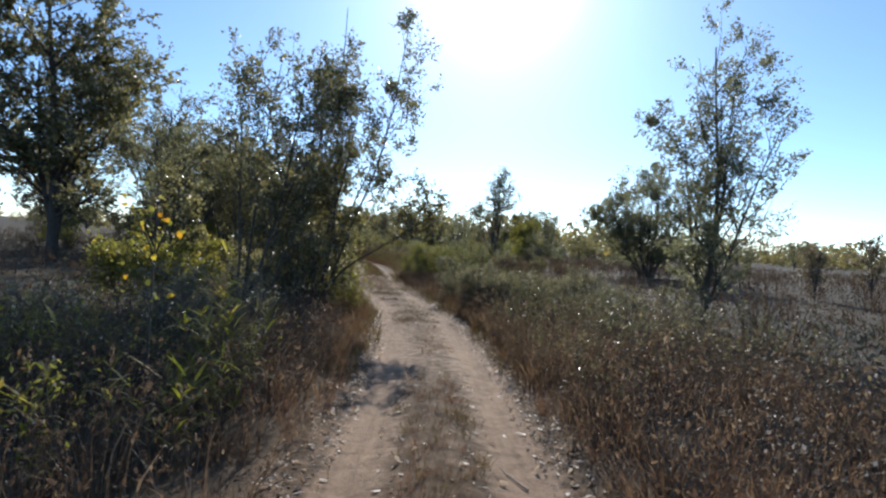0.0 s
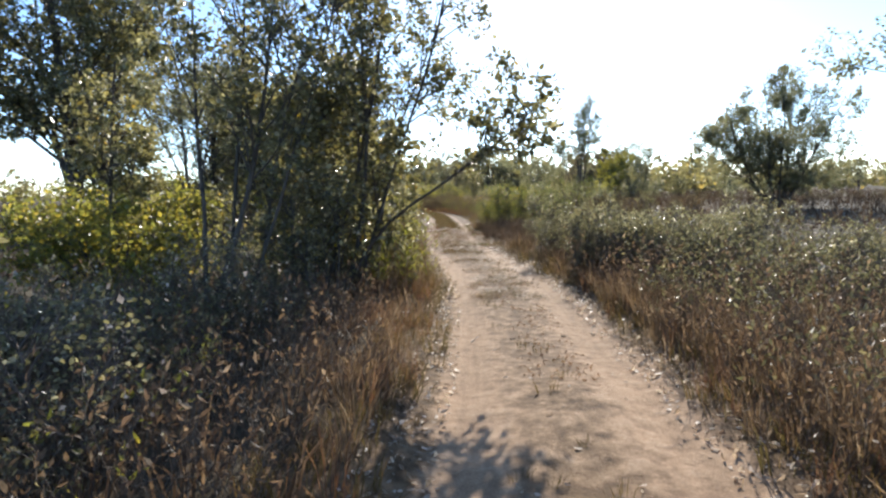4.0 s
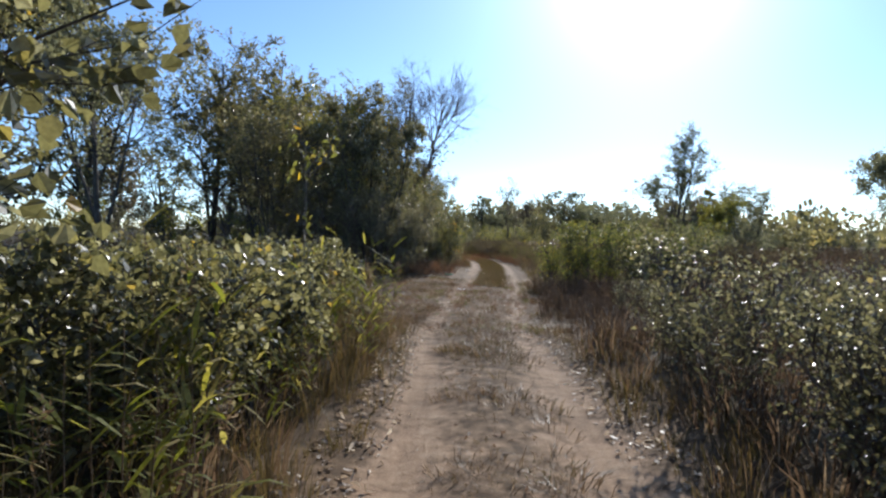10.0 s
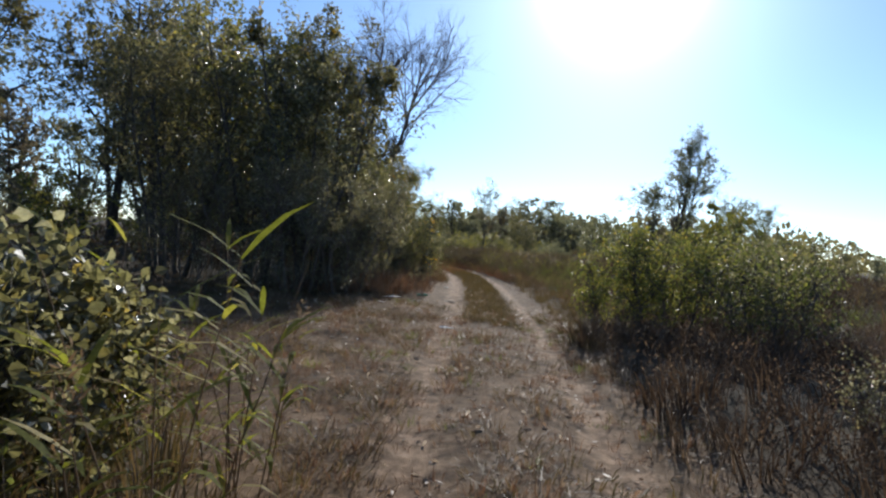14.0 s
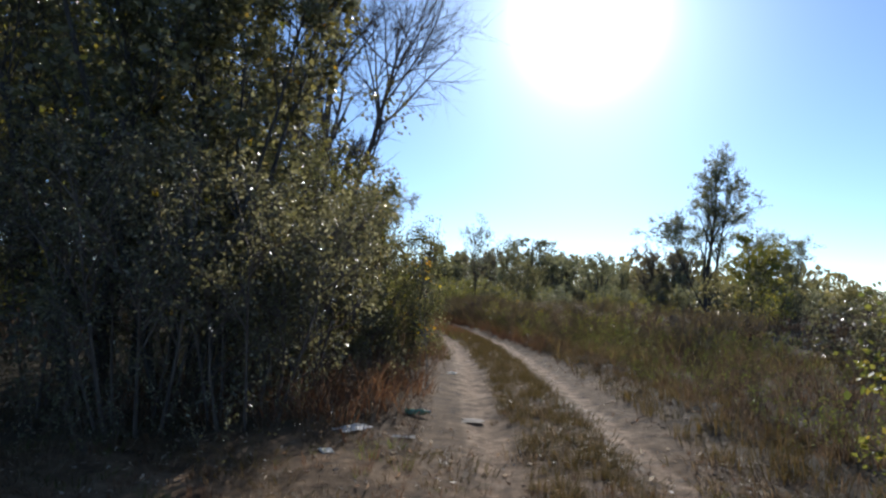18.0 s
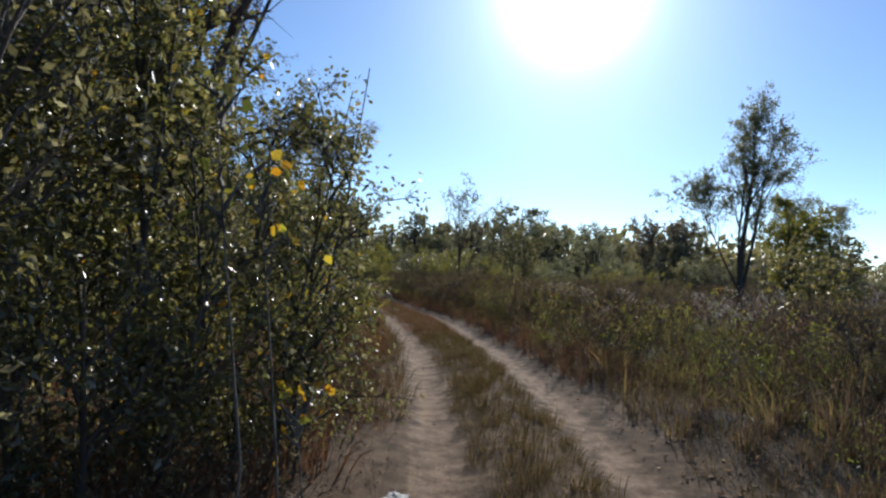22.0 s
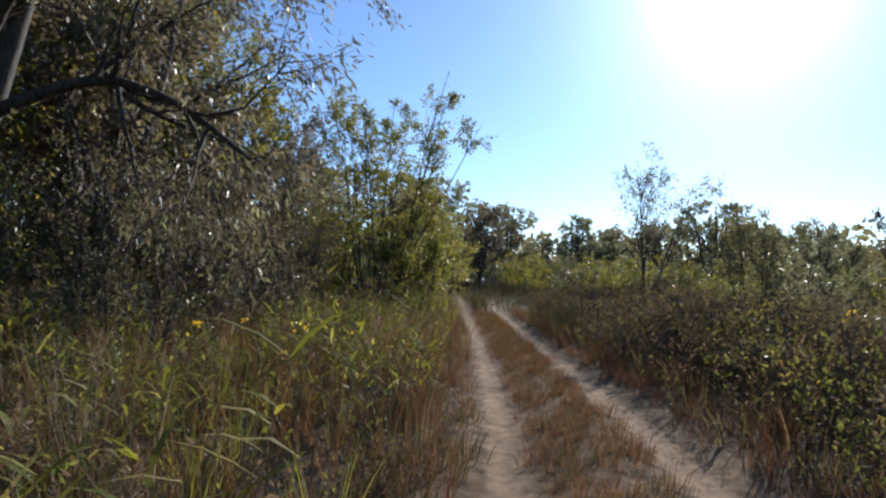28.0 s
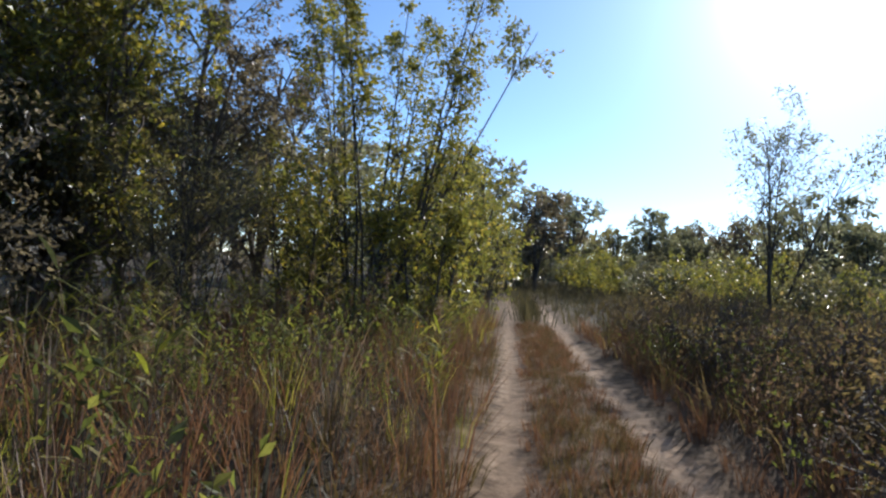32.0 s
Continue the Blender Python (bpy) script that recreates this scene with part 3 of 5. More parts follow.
# young poplar standing alone in the field beside the start of the track
tree("young_poplar", rng, 7.3, 17.0, "slim young poplar with sparse grey-green leaves in the field", "tree",
     [((0, 0, 0), (0.2, 0, 1), 7.9, 0.08), ((0.15, 0.1, 0), (-0.14, 0.05, 1), 5.6, 0.05), ((-0.1, 0.1, 0), (0.36, -0.1, 1), 5.8, 0.05), ((0.05, -0.1, 0), (0.06, 0.1, 1), 6.6, 0.055)],
     15, 5, 6, 1.5, GREEN_SILVER, 8, 0.085, "sparse grey-green poplar leaves", BARK_DARK, crown0=0.1, shape="round", angle=0.65)
tree("field_willow", rng, 15.1, 45.0, "broad bushy willow standing alone in the brown field", "tree",
     fan(rng, 10, 0.4, 0.55, 7.2, 0.08, (-0.12, 0)) + [((0, 0, 0.3), (0.95, 0.2, 0.6), 4.6, 0.06), ((0, 0, 0.3), (-1.0, 0.1, 0.75), 5.6, 0.06), ((0, 0, 0.5), (-0.8, -0.2, 1), 6.6, 0.06), ((0.2, 0, 0), (0.16, 0, 1), 8.4, 0.09)],
     14, 5, 5, 1.5, GREEN_SILVER, 11, 0.13, "grey-green willow leaves", crown0=0.1, shape="round", angle=0.75, split=False, ratio=0.45)
tree("field_poplar", rng, 5.2, 64.5, "tall slender poplar with a see-through crown", "tree",
     [((0, 0, 0), (0.03, 0, 1), 9.2, 0.15), ((0.1, 0, 0.6), (0.16, 0.05, 1), 7.4, 0.09), ((0, 0, 0.9), (-0.17, -0.05, 1), 7.0, 0.08), ((0.0, 0, 0.8), (-0.5, 0, 1), 4.6, 0.06)], 15, 5, 5, 1.3, GREEN_SILVER, 12, 0.1, "light grey-green leaves",
     crown0=0.26, shape="round", angle=0.55, split=False, ratio=0.55)
tree("field_poplar", rng, 11.8, 72.5, "spreading feathery willow with pale leaves", "tree",
     fan(rng, 8, 0.25, 0.36, 6.2, 0.06), 13, 4, 4, 1.15, GREEN_SILVER, 8, 0.12, "pale willow leaves", crown0=0.15, shape="round", angle=0.6, split=False, ratio=0.4)
tree("yellowing_shrub", rng, 8.6, 67.0, "round yellow-green shrub between two field trees", "shrub",
     fan(rng, 5, 0.25, 0.25, 4.6, 0.06), 7, 5, 5, 1.3, GREEN_YELLOW, 8, 0.14, "yellow-green leaves", crown0=0.15, angle=0.7, split=False, stem_name="stem")
tree("field_sapling", rng, -8.3, 70.2, "slim bare-looking sapling with thin scattered leaves", "tree",
     [((0, 0, 0), (0.05, 0, 1), 5.6, 0.06), ((0.05, 0.1, 0), (-0.2, 0.1, 1), 5.0, 0.05), ((0.05, -0.1, 0), (0.26, -0.1, 1), 4.8, 0.045)], 10, 5, 5, 1.35, GREEN_SILVER, 4, 0.1,
     "thin scattered leaves", crown0=0.25, shape="column", angle=0.5, ratio=0.5)
tree("field_shrub", rng, -4.9, 63.9, "dense green shrub with upright shoots", "shrub",
     fan(rng, 9, 0.35, 0.2, 3.2, 0.025), 10, 4, 4, 0.5, GREEN_POPLAR, 4, 0.07, "dense dark green leaves", crown0=0.1, angle=0.6, split=False, stem_name="stem")

# great tree far out on the left-hand side of the start
tree("great_poplar", rng, -18.2, 28.5, "large full-crowned poplar behind the scrub", "tree",
     [((0, 0, 0), (0.02, 0, 1), 12.5, 0.28), ((0.1, 0, 1.2), (0.3, 0.1, 1), 8.5, 0.16), ((0, 0, 1.4), (-0.3, 0, 1), 8.0, 0.15)], 16, 7, 6, 4.2, GREEN_POPLAR, 13, 0.18, "dense grey-green poplar leaves",
     crown0=0.16, shape="round", angle=1.0, split=False)
tree("open_poplar", rng, -13.2, 28.6, "small open poplar with a bare lower trunk", "tree",
     [((0, 0, 0), (0.0, 0, 1), 6.2, 0.1), ((0, 0, 1.0), (0.35, 0, 1), 4.4, 0.06), ((0, 0, 1.1), (-0.35, 0, 1), 4.2, 0.06)], 9, 6, 6, 1.7, GREEN_SILVER, 7, 0.1, "grey-green leaves", crown0=0.3, angle=0.7, split=False)

# stand of saplings beside the track, with one that leans over it
tree("poplar_sapling", rng, -3.5, 15.9, "clump of tall poplar saplings with dark slanting stems", "tree",
     fan(rng, 6, 0.4, 0.26, 7.7, 0.036, (0.17, 0.0)), 13, 5, 5, 1.25, GREEN_POPLAR, 6, 0.08, "small dull green poplar leaves", crown0=0.34, shape="column", angle=0.8)
tree("leaning_sapling", rng, -3.35, 15.3, "thin poplar sapling leaning out over the track", "tree",
     [((0, 0, 0), (0.6, -0.08, 0.82), 4.75, 0.036)], 13, 4, 4, 0.6, GREEN_POPLAR, 6, 0.08, "poplar leaves at the leaning tip", crown0=0.62, shape="round", angle=0.75, broad=True, rise=(0, 0, 0, -0.22, -0.24, -0.1, 0.02, 0.02, 0.02, 0.0))
tree("poplar_sapling", rng, -4.3, 12.95, "dark forked sapling leaning towards the track", "tree",
     [((0, 0, 0), (0.38, 0.05, 1), 5.4, 0.042), ((0, 0, 0.3), (0.02, 0.15, 1), 5.4, 0.034), ((0.3, 0.2, 0), (0.5, 0.1, 1), 5.0, 0.03)], 9, 5, 5, 1.1, GREEN_POPLAR, 5, 0.08, "small dull green leaves", crown0=0.35, angle=0.8)
tree("poplar_sapling", rng, -4.65, 14.3, "thin dark sapling in the thicket", "tree",
     [((0, 0, 0), (0.08, 0, 1), 6.0, 0.036), ((0.25, 0.1, 0), (0.3, 0.1, 1), 5.4, 0.03)], 9, 5, 5, 1.1, GREEN_POPLAR, 5, 0.085, "small dull green leaves", BARK_DARK, crown0=0.4, angle=0.8)
tree("poplar_sapling", rng, -3.6, 15.4, "dark sapling leaning a little towards the track", "tree",
     [((0, 0, 0), (0.3, 0, 1), 6.2, 0.036)], 12, 5, 5, 1.2, GREEN_POPLAR, 6, 0.085, "small dull green leaves", BARK_DARK, crown0=0.35, angle=0.8)
tree("poplar_sapling", rng, -6.3, 14.0, "dark straight sapling at the thicket's edge", "tree",
     [((0, 0, 0), (0.0, 0, 1), 3.6, 0.045)], 9, 5, 5, 0.9, GREEN_POPLAR, 8, 0.085, "small dull green leaves", crown0=0.35, angle=0.8)
for x, y, h, w, mt in ((-5.9, 13.8, 1.15, 0.8, GREEN_YELLOW), (-4.2, 15.2, 2.2, 0.9, GREEN_POPLAR), (-6.4, 15.8, 1.35, 0.9, GREEN_YELLOW), (-7.4, 14.6, 1.15, 0.9, GREEN_YELLOW), (-3.3, 14.2, 1.8, 0.8, GREEN_POPLAR)):
    tree("thicket_shrub", rng, x, y, "dense scrubby shrub under the saplings" if mt != GREEN_YELLOW else "bright yellow-green shrub glowing against the light", "shrub",
         fan(rng, 6, 0.25, 0.22, h, 0.025), 8, 5, 4, w * 0.7, mt, 4 if mt == GREEN_YELLOW else 2, 0.08, "mixed small leaves", crown0=0.12, angle=0.7, split=False, group="shrubs under the saplings", stem_name="stem")

tree("yellow_sapling", rng, -2.45, 5.2, "thin sapling with a few bright yellow leaves", "sapling",
     [((0, 0, 0), (0.02, 0, 1), 2.3, 0.014)], 7, 3, 2, 0.22, GREEN_YELLOW, 1, 0.06, "sparse yellow-green leaves", crown0=0.4, angle=0.7, split=False, stem_name="stem", accent=AUTUMN, accent_share=0.3, broad=True)
tree("yellow_sapling", rng, -3.5, 20.9, "slim sapling with drooping yellow-green leaves", "sapling",
     [((0, 0, 0), (0.05, 0, 1), 2.5, 0.012)], 9, 2, 2, 0.3, GREEN_YELLOW, 2, 0.085, "drooping yellow-green leaves", BARK_GREY, 0.4, crown0=0.35, angle=0.8, split=False, stem_name="stem", leaf_droop=1.6, accent=AUTUMN, accent_share=0.12)

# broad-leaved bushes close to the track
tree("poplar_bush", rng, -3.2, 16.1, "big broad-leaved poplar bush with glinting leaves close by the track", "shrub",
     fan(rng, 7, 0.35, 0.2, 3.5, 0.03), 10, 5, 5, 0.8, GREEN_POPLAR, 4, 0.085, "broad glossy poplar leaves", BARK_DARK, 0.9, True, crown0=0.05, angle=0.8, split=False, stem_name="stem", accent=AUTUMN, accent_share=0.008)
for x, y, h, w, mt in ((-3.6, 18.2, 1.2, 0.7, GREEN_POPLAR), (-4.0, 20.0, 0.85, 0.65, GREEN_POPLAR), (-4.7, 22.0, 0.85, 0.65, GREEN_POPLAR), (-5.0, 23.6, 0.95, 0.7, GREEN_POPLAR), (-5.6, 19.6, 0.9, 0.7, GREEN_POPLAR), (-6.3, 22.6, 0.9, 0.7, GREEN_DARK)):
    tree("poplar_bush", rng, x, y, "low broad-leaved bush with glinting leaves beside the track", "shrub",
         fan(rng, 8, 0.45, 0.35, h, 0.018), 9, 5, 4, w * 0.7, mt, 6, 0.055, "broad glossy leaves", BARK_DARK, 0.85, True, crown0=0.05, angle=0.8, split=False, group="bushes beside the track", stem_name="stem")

# the tall dark thicket round the bend
for x, y, h, w, mt in ((-9.0, 34.6, 5.0, 1.5, GREEN_POPLAR), (-10.6, 36.4, 6.0, 1.9, GREEN_YELLOW), (-8.6, 36.6, 6.0, 1.4, GREEN_POPLAR), (-12.4, 35.8, 5.6, 1.7, GREEN_POPLAR), (-11.0, 34.0, 4.9, 1.5, GREEN_DARK), (-9.2, 39.0, 6.4, 1.5, GREEN_DARK)):
    tree("thicket_tree", rng, x, y, "tall dark leafy thicket tree with many stems", "tree", fan(rng, 6, 0.35, 0.15, h, 0.06), 9, 5, 5, w * 0.85, mt, 4, 0.09,
         "dense dark green leaves", BARK_DARK, crown0=0.1 if x > -10 else 0.3, angle=0.75, split=False, group="thicket trees", stem_name="stem")
tree("spiky_shrub_tree", rng, -7.7, 34.2, "tall thicket tree with spiky upright leading shoots", "tree", fan(rng, 7, 0.25, 0.13, 6.3, 0.045), 12, 5, 5, 0.75, GREEN_POPLAR, 5, 0.085,
     "glossy green leaves", crown0=0.1, shape="cone", angle=0.6, split=False, stem_name="stem", accent=AUTUMN, accent_share=0.01)
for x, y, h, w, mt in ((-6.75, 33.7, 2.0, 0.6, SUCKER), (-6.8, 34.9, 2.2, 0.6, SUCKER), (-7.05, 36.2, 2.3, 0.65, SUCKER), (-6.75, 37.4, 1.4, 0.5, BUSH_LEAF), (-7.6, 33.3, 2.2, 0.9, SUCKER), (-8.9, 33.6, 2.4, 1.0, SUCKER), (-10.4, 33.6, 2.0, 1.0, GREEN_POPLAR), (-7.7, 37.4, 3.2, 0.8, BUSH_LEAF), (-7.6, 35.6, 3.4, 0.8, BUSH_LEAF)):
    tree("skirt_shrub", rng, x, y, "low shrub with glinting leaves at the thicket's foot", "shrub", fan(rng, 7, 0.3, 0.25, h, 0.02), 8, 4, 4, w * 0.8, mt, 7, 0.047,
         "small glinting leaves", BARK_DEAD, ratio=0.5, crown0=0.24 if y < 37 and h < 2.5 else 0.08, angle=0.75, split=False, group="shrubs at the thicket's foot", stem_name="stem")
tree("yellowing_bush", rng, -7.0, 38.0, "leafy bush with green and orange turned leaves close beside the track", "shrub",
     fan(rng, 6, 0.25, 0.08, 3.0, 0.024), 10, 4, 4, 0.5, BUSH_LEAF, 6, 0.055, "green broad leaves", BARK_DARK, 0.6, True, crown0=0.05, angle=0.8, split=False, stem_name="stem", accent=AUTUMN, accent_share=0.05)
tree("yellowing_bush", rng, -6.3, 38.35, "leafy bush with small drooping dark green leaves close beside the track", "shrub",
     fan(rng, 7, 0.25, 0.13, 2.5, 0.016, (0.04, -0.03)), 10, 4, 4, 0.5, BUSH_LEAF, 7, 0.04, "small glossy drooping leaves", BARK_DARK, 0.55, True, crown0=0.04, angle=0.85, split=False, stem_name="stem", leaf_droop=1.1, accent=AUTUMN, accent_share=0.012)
for x, y, h, mt, label in ((-5.6, 37.05, 1.86, AUTUMN, "thin aspen shoot with bright orange and yellow leaves"), (-5.68, 36.7, 2.15, HERB_GREEN, "thin aspen shoot with fresh green leaves"), (-5.7, 37.6, 0.75, AUTUMN, "low aspen shoot with orange leaves")):
    tree("aspen_shoot", rng, x, y, label, "sapling", [((0, 0, 0), (0.03, 0, 1), h, 0.008)], 8, 1, 1, 0.12, mt, 2, 0.05, "broad toothed leaves", BARK_GREY, 0.8, True, crown0=0.68, angle=0.9, split=False, group="aspen shoots", stem_name="stem", leaf_droop=0.8)
tree("poplar_bush", rng, -8.5, 38.9, "tall leafy bush behind the yellowing one", "shrub",
     fan(rng, 5, 0.3, 0.12, 3.8, 0.03), 9, 5, 4, 0.7, GREEN_POPLAR, 4, 0.08, "green leaves", crown0=0.05, angle=0.8, split=False, stem_name="stem")
tree("dead_tree", rng, -8.72, 40.9, "half-dead tree with bare grey crooked branches over the thicket", "tree",
     [((0, 0, 0), (0.05, 0, 1), 7.3, 0.15), ((0.1, 0, 1.6), (0.3, 0.05, 1), 5.6, 0.1), ((-0.1, 0, 1.2), (-0.2, 0, 1), 5.8, 0.1)], 15, 9, 10, 1.8, GREEN_DARK, 0, 0.06, "", BARK_DEAD,
     crown0=0.35, shape="round", angle=0.7, rise=0.03)
for x, y, h, w in ((-20, 43, 10, 3.2), (-16.5, 41, 8, 2.6), (-24, 39, 9, 3)):
    tree("grove_tree", rng, x, y, "full-crowned tree in the grove behind the clearing", "tree", [((0, 0, 0), (0.02, 0, 1), h, 0.2), ((0, 0, 0.8), (0.25, 0, 1), h * 0.75, 0.13), ((0, 0, 0.9), (-0.25, 0.1, 1), h * 0.7, 0.12)],
         12, 6, 6, w, GREEN_DARK, 8, 0.14, "dull green leaves", crown0=0.2, angle=0.85, split=False, group="grove trees")

# willow and the tall shrubs of the last stretch
ARCH = (0, 0, -0.02, -0.06, -0.1, -0.14, -0.16, -0.16, -0.14, -0.1)
tree("old_willow", rng, -13.25, 47.6, "old leaning willow with dark crooked boughs and fine grey leaves", "tree",
     [((0, 0, 0), (0.42, 0.05, 1), 8.4, 0.17, 0.06), ((0.85, 0.02, 2.4), (0.95, 0.1, 0.42), 3.2, 0.07, ARCH), ((1.0, 0.05, 2.9), (0.95, -0.1, 0.5), 3.8, 0.065, ARCH),
      ((1.1, 0.05, 3.6), (0.95, 0.1, 0.52), 3.7, 0.06, ARCH), ((0.1, 0, 0.6), (-0.15, 0.2, 1), 8.0, 0.12, 0.04), ((-0.2, 0, 0), (-0.6, -0.1, 1), 6.5, 0.1, 0.05)],
     12, 6, 5, 1.0, DUSKY, 8, 0.08, "fine narrow grey-brown willow leaves", BARK_DARK, 0.24, accent=GREEN_SILVER, accent_share=0.15, accent_label="silver-grey willow leaves", crown0=0.3, shape="round", angle=0.85, hang=0.06, droop=0.15, leaf_droop=0.9)
tree("willow_shrub", rng, -15.85, 61.6, "tall multi-stemmed shrub with bare upright shoots and yellowing leaves", "shrub",
     fan(rng, 12, 0.35, 0.21, 7.4, 0.04, (0.11, 0)), 11, 4, 4, 0.7, GREEN_YELLOW, 6, 0.08, "yellow-green leaves", BARK_DARK, crown0=0.22, shape="column", angle=0.5, stem_name="stem", split=False)
for x, y, h, w, mt in ((-15.0, 63.4, 3.5, 1.1, GREEN_YELLOW), (-16.8, 60.6, 3.0, 1.1, GREEN_YELLOW), (-15.8, 66.8, 3.0, 1.1, GREEN_YELLOW), (-18.6, 71.0, 4.0, 1.4, GREEN_POPLAR), (-18.5, 62.5, 4.2, 1.5, GREEN_DARK), (-14.2, 61.2, 2.6, 0.6, GREEN_YELLOW)):
    tree("yellowing_shrub", rng, x, y, "leafy yellow-green shrub beside the far stretch of track" if mt == GREEN_YELLOW else "dark green shrub beside the far stretch of track", "shrub",
         fan(rng, 7, 0.35, 0.22, h, 0.04), 8, 5, 5, w * 0.75, mt, 3, 0.085, "yellow-green leaves" if mt == GREEN_YELLOW else "dark green leaves", crown0=0.06, angle=0.7, split=False, group="shrubs along the far track", stem_name="stem")
for x, y, h, w, mt in ((-20.8, 57.6, 7.8, 2.3, GREEN_YELLOW), (-21.4, 64.0, 7.0, 1.9, DUSKY), (-18.3, 56.4, 3.0, 1.4, GREEN_DARK), (-25.5, 60.0, 9.0, 3.0, GREEN_DARK), (-16.8, 50.2, 7.5, 2.2, GREEN_YELLOW), (-19.8, 46.5, 8.0, 2.4, GREEN_SILVER), (-17.4, 52.6, 7.0, 2.1, GREEN_YELLOW), (-18.8, 55.2, 8.5, 2.8, GREEN_YELLOW), (-18.2, 56.8, 5.6, 1.9, GREEN_YELLOW), (-22.4, 56.2, 9.5, 3.2, DUSKY), (-14.9, 45.4, 8.0, 2.2, GREEN_DARK), (-14.6, 50.8, 7.2, 1.5, DUSKY), (-16.4, 47.6, 9.0, 2.4, DUSKY), (-23.0, 49.0, 9.0, 2.8, GREEN_DARK), (-22.5, 60.5, 4.0, 1.8, GREEN_DARK), (-19.9, 60.4, 6.9, 1.8, DUSKY), (-23.0, 53.5, 4.5, 2.0, GREEN_DARK), (-19.5, 54.0, 3.4, 1.6, GREEN_YELLOW)):
    tree("copse_tree", rng, x, y, "yellow-green autumn tree in the copse" if mt == GREEN_YELLOW else "dusky grey-green tree in the copse", "tree",
         [((0, 0, 0), (0.03, 0, 1), h, 0.16), ((0, 0, 0.6), (0.28, 0, 1), h * 0.8, 0.1), ((0, 0, 0.5), (-0.28, 0.05, 1), h * 0.75, 0.1)], 12, 5, 6, w, mt, 10, 0.1,
         "yellow-green leaves" if mt == GREEN_YELLOW else "dull grey-green leaves", BARK_DEAD, crown0=0.05, angle=0.85, split=False, group="copse trees", ratio=0.68)

# yellow-green shrubs on the right-hand side of the bend
for x, y, h, w in ((-1.4, 32.0, 1.25, 0.6), (-0.7, 31.7, 1.55, 0.8), (-0.55, 32.9, 1.5, 0.8), (0.6, 31.0, 1.3, 0.8), (0.9, 33.2, 1.6, 0.8), (2.0, 35.2, 1.8, 0.9)):
    tree("bend_shrub", rng, x, y, "low yellow-green leafy shrub at the bend of the track", "shrub", fan(rng, 8, 0.35, 0.3, h, 0.012), 7, 4, 3, w * 0.5, GREEN_YELLOW if x < 0 else GREEN_POPLAR, 4, 0.048,
         "yellow-green leaves", crown0=0.08, angle=0.7, split=False, group="shrubs at the bend", stem_name="stem", accent=HERB_GREEN, accent_share=0.45, accent_label="fresh green leaves")

# field shrubs and the far tree line: a few kinds, repeated
kinds = []
# paler leaf materials on the far trees paint in the haze of distance
for i in range(4):
    kinds.append(tree("distant_tree", rng, -30 + 14 * i, 108 + 3 * (i % 2), "dark round-headed tree in the far tree line", "tree",
                      [((0, 0, 0), (0.02, 0, 1), 6.0, 0.14), ((0, 0, 0.8), (0.3, 0, 1), 4.6, 0.09), ((0, 0, 0.9), (-0.3, 0, 1), 4.5, 0.09)], 13, 4, 4, 1.5, (DUSKY, GREEN_SILVER, GREEN_SILVER, GREEN_POPLAR)[i], 3, 0.21,
                      "dull green leaves", crown0=0.08, angle=0.85, split=False, group="far tree line"))
bushes = []
for i in range(4):
    bushes.append(tree("field_bush", rng, 3 + 3.5 * i, 52 + 7 * i, "scrubby green bush out in the field", "shrub", fan(rng, 8, 0.4, 0.36, 2.2, 0.02), 8, 3, 2, 0.55,
                       (GREEN_DARK, GREEN_YELLOW, GREEN_WEED, GREEN_SILVER)[i], 3, 0.12, "dull green leaves", crown0=0.08, angle=0.7, split=False, group="bushes in the field", stem_name="stem"))


def repeat(kind, x, y, scale):
    c = copy_thing(kind, Matrix.LocRotScale((x, y, float(height(x, y)) - 0.05), Euler((0, 0, rng.uniform(0, 6.28))), None))
    c.scale = (scale * rng.uniform(0.9, 1.15), scale * rng.uniform(0.9, 1.15), scale)
    return c


for i in range(46):
    x = -46 + 62 * (i + rng.uniform(-0.3, 0.3)) / 46
    y = 104 + rng.uniform(-5, 14) + (0 if x > -18 else (x + 18) * 0.5)
    repeat(kinds[rng.integers(4)], x, y, rng.uniform(0.75, 1.3))
for x, y, s in ((-24.5, 86, 1.35), (-27.5, 88, 1.5), (-22.5, 91, 1.15), (-31, 84, 1.5), (-24, 79, 1.05), (-28, 76, 1.3), (-33, 74, 1.4), (27, 92, 0.55), (40, 98, 0.6), (16, 72, 0.42), (22, 75, 0.42), (34, 78, 0.5), (58, 120, 0.9), (75, 130, 0.9), (30, 60, 0.5), (24, 34, 0.55), (36, 41, 0.6), (19, 31, 0.45),
                (-36, 30, 1.2), (-44, 48, 1.3), (-38, 62, 1.4), (-34, 52, 1.3), (-30, 68, 1.3)):
    repeat(kinds[rng.integers(4)], x, y, s)
for i in range(36):
    y = rng.uniform(66, 101)
    x = float(mid(y)) + rng.uniform(6, 24) if rng.random() < 0.6 else rng.uniform(-16, 12)
    if y < 88 and x - float(mid(y)) < 6:
        y = rng.uniform(89, 102)
    repeat(bushes[rng.integers(4)], x, y, rng.uniform(0.3, 0.7))
for i in range(52):
    y = rng.uniform(63, 98)
    repeat(bushes[rng.integers(4)], float(mid(y)) + rng.uniform(4.5, 9) + abs(rng.normal(0, 7)), y, rng.uniform(0.55, 1.05) * np.interp(y, [63, 75], [0.6, 1]))
for i in range(40):
    x = -36 + 56 * (i + rng.uniform(-0.4, 0.4)) / 40
    repeat(bushes[rng.integers(4)], x, 99 + rng.uniform(-7, 5) + (0 if x > -18 else (x + 18) * 0.5), rng.uniform(0.8, 1.3))
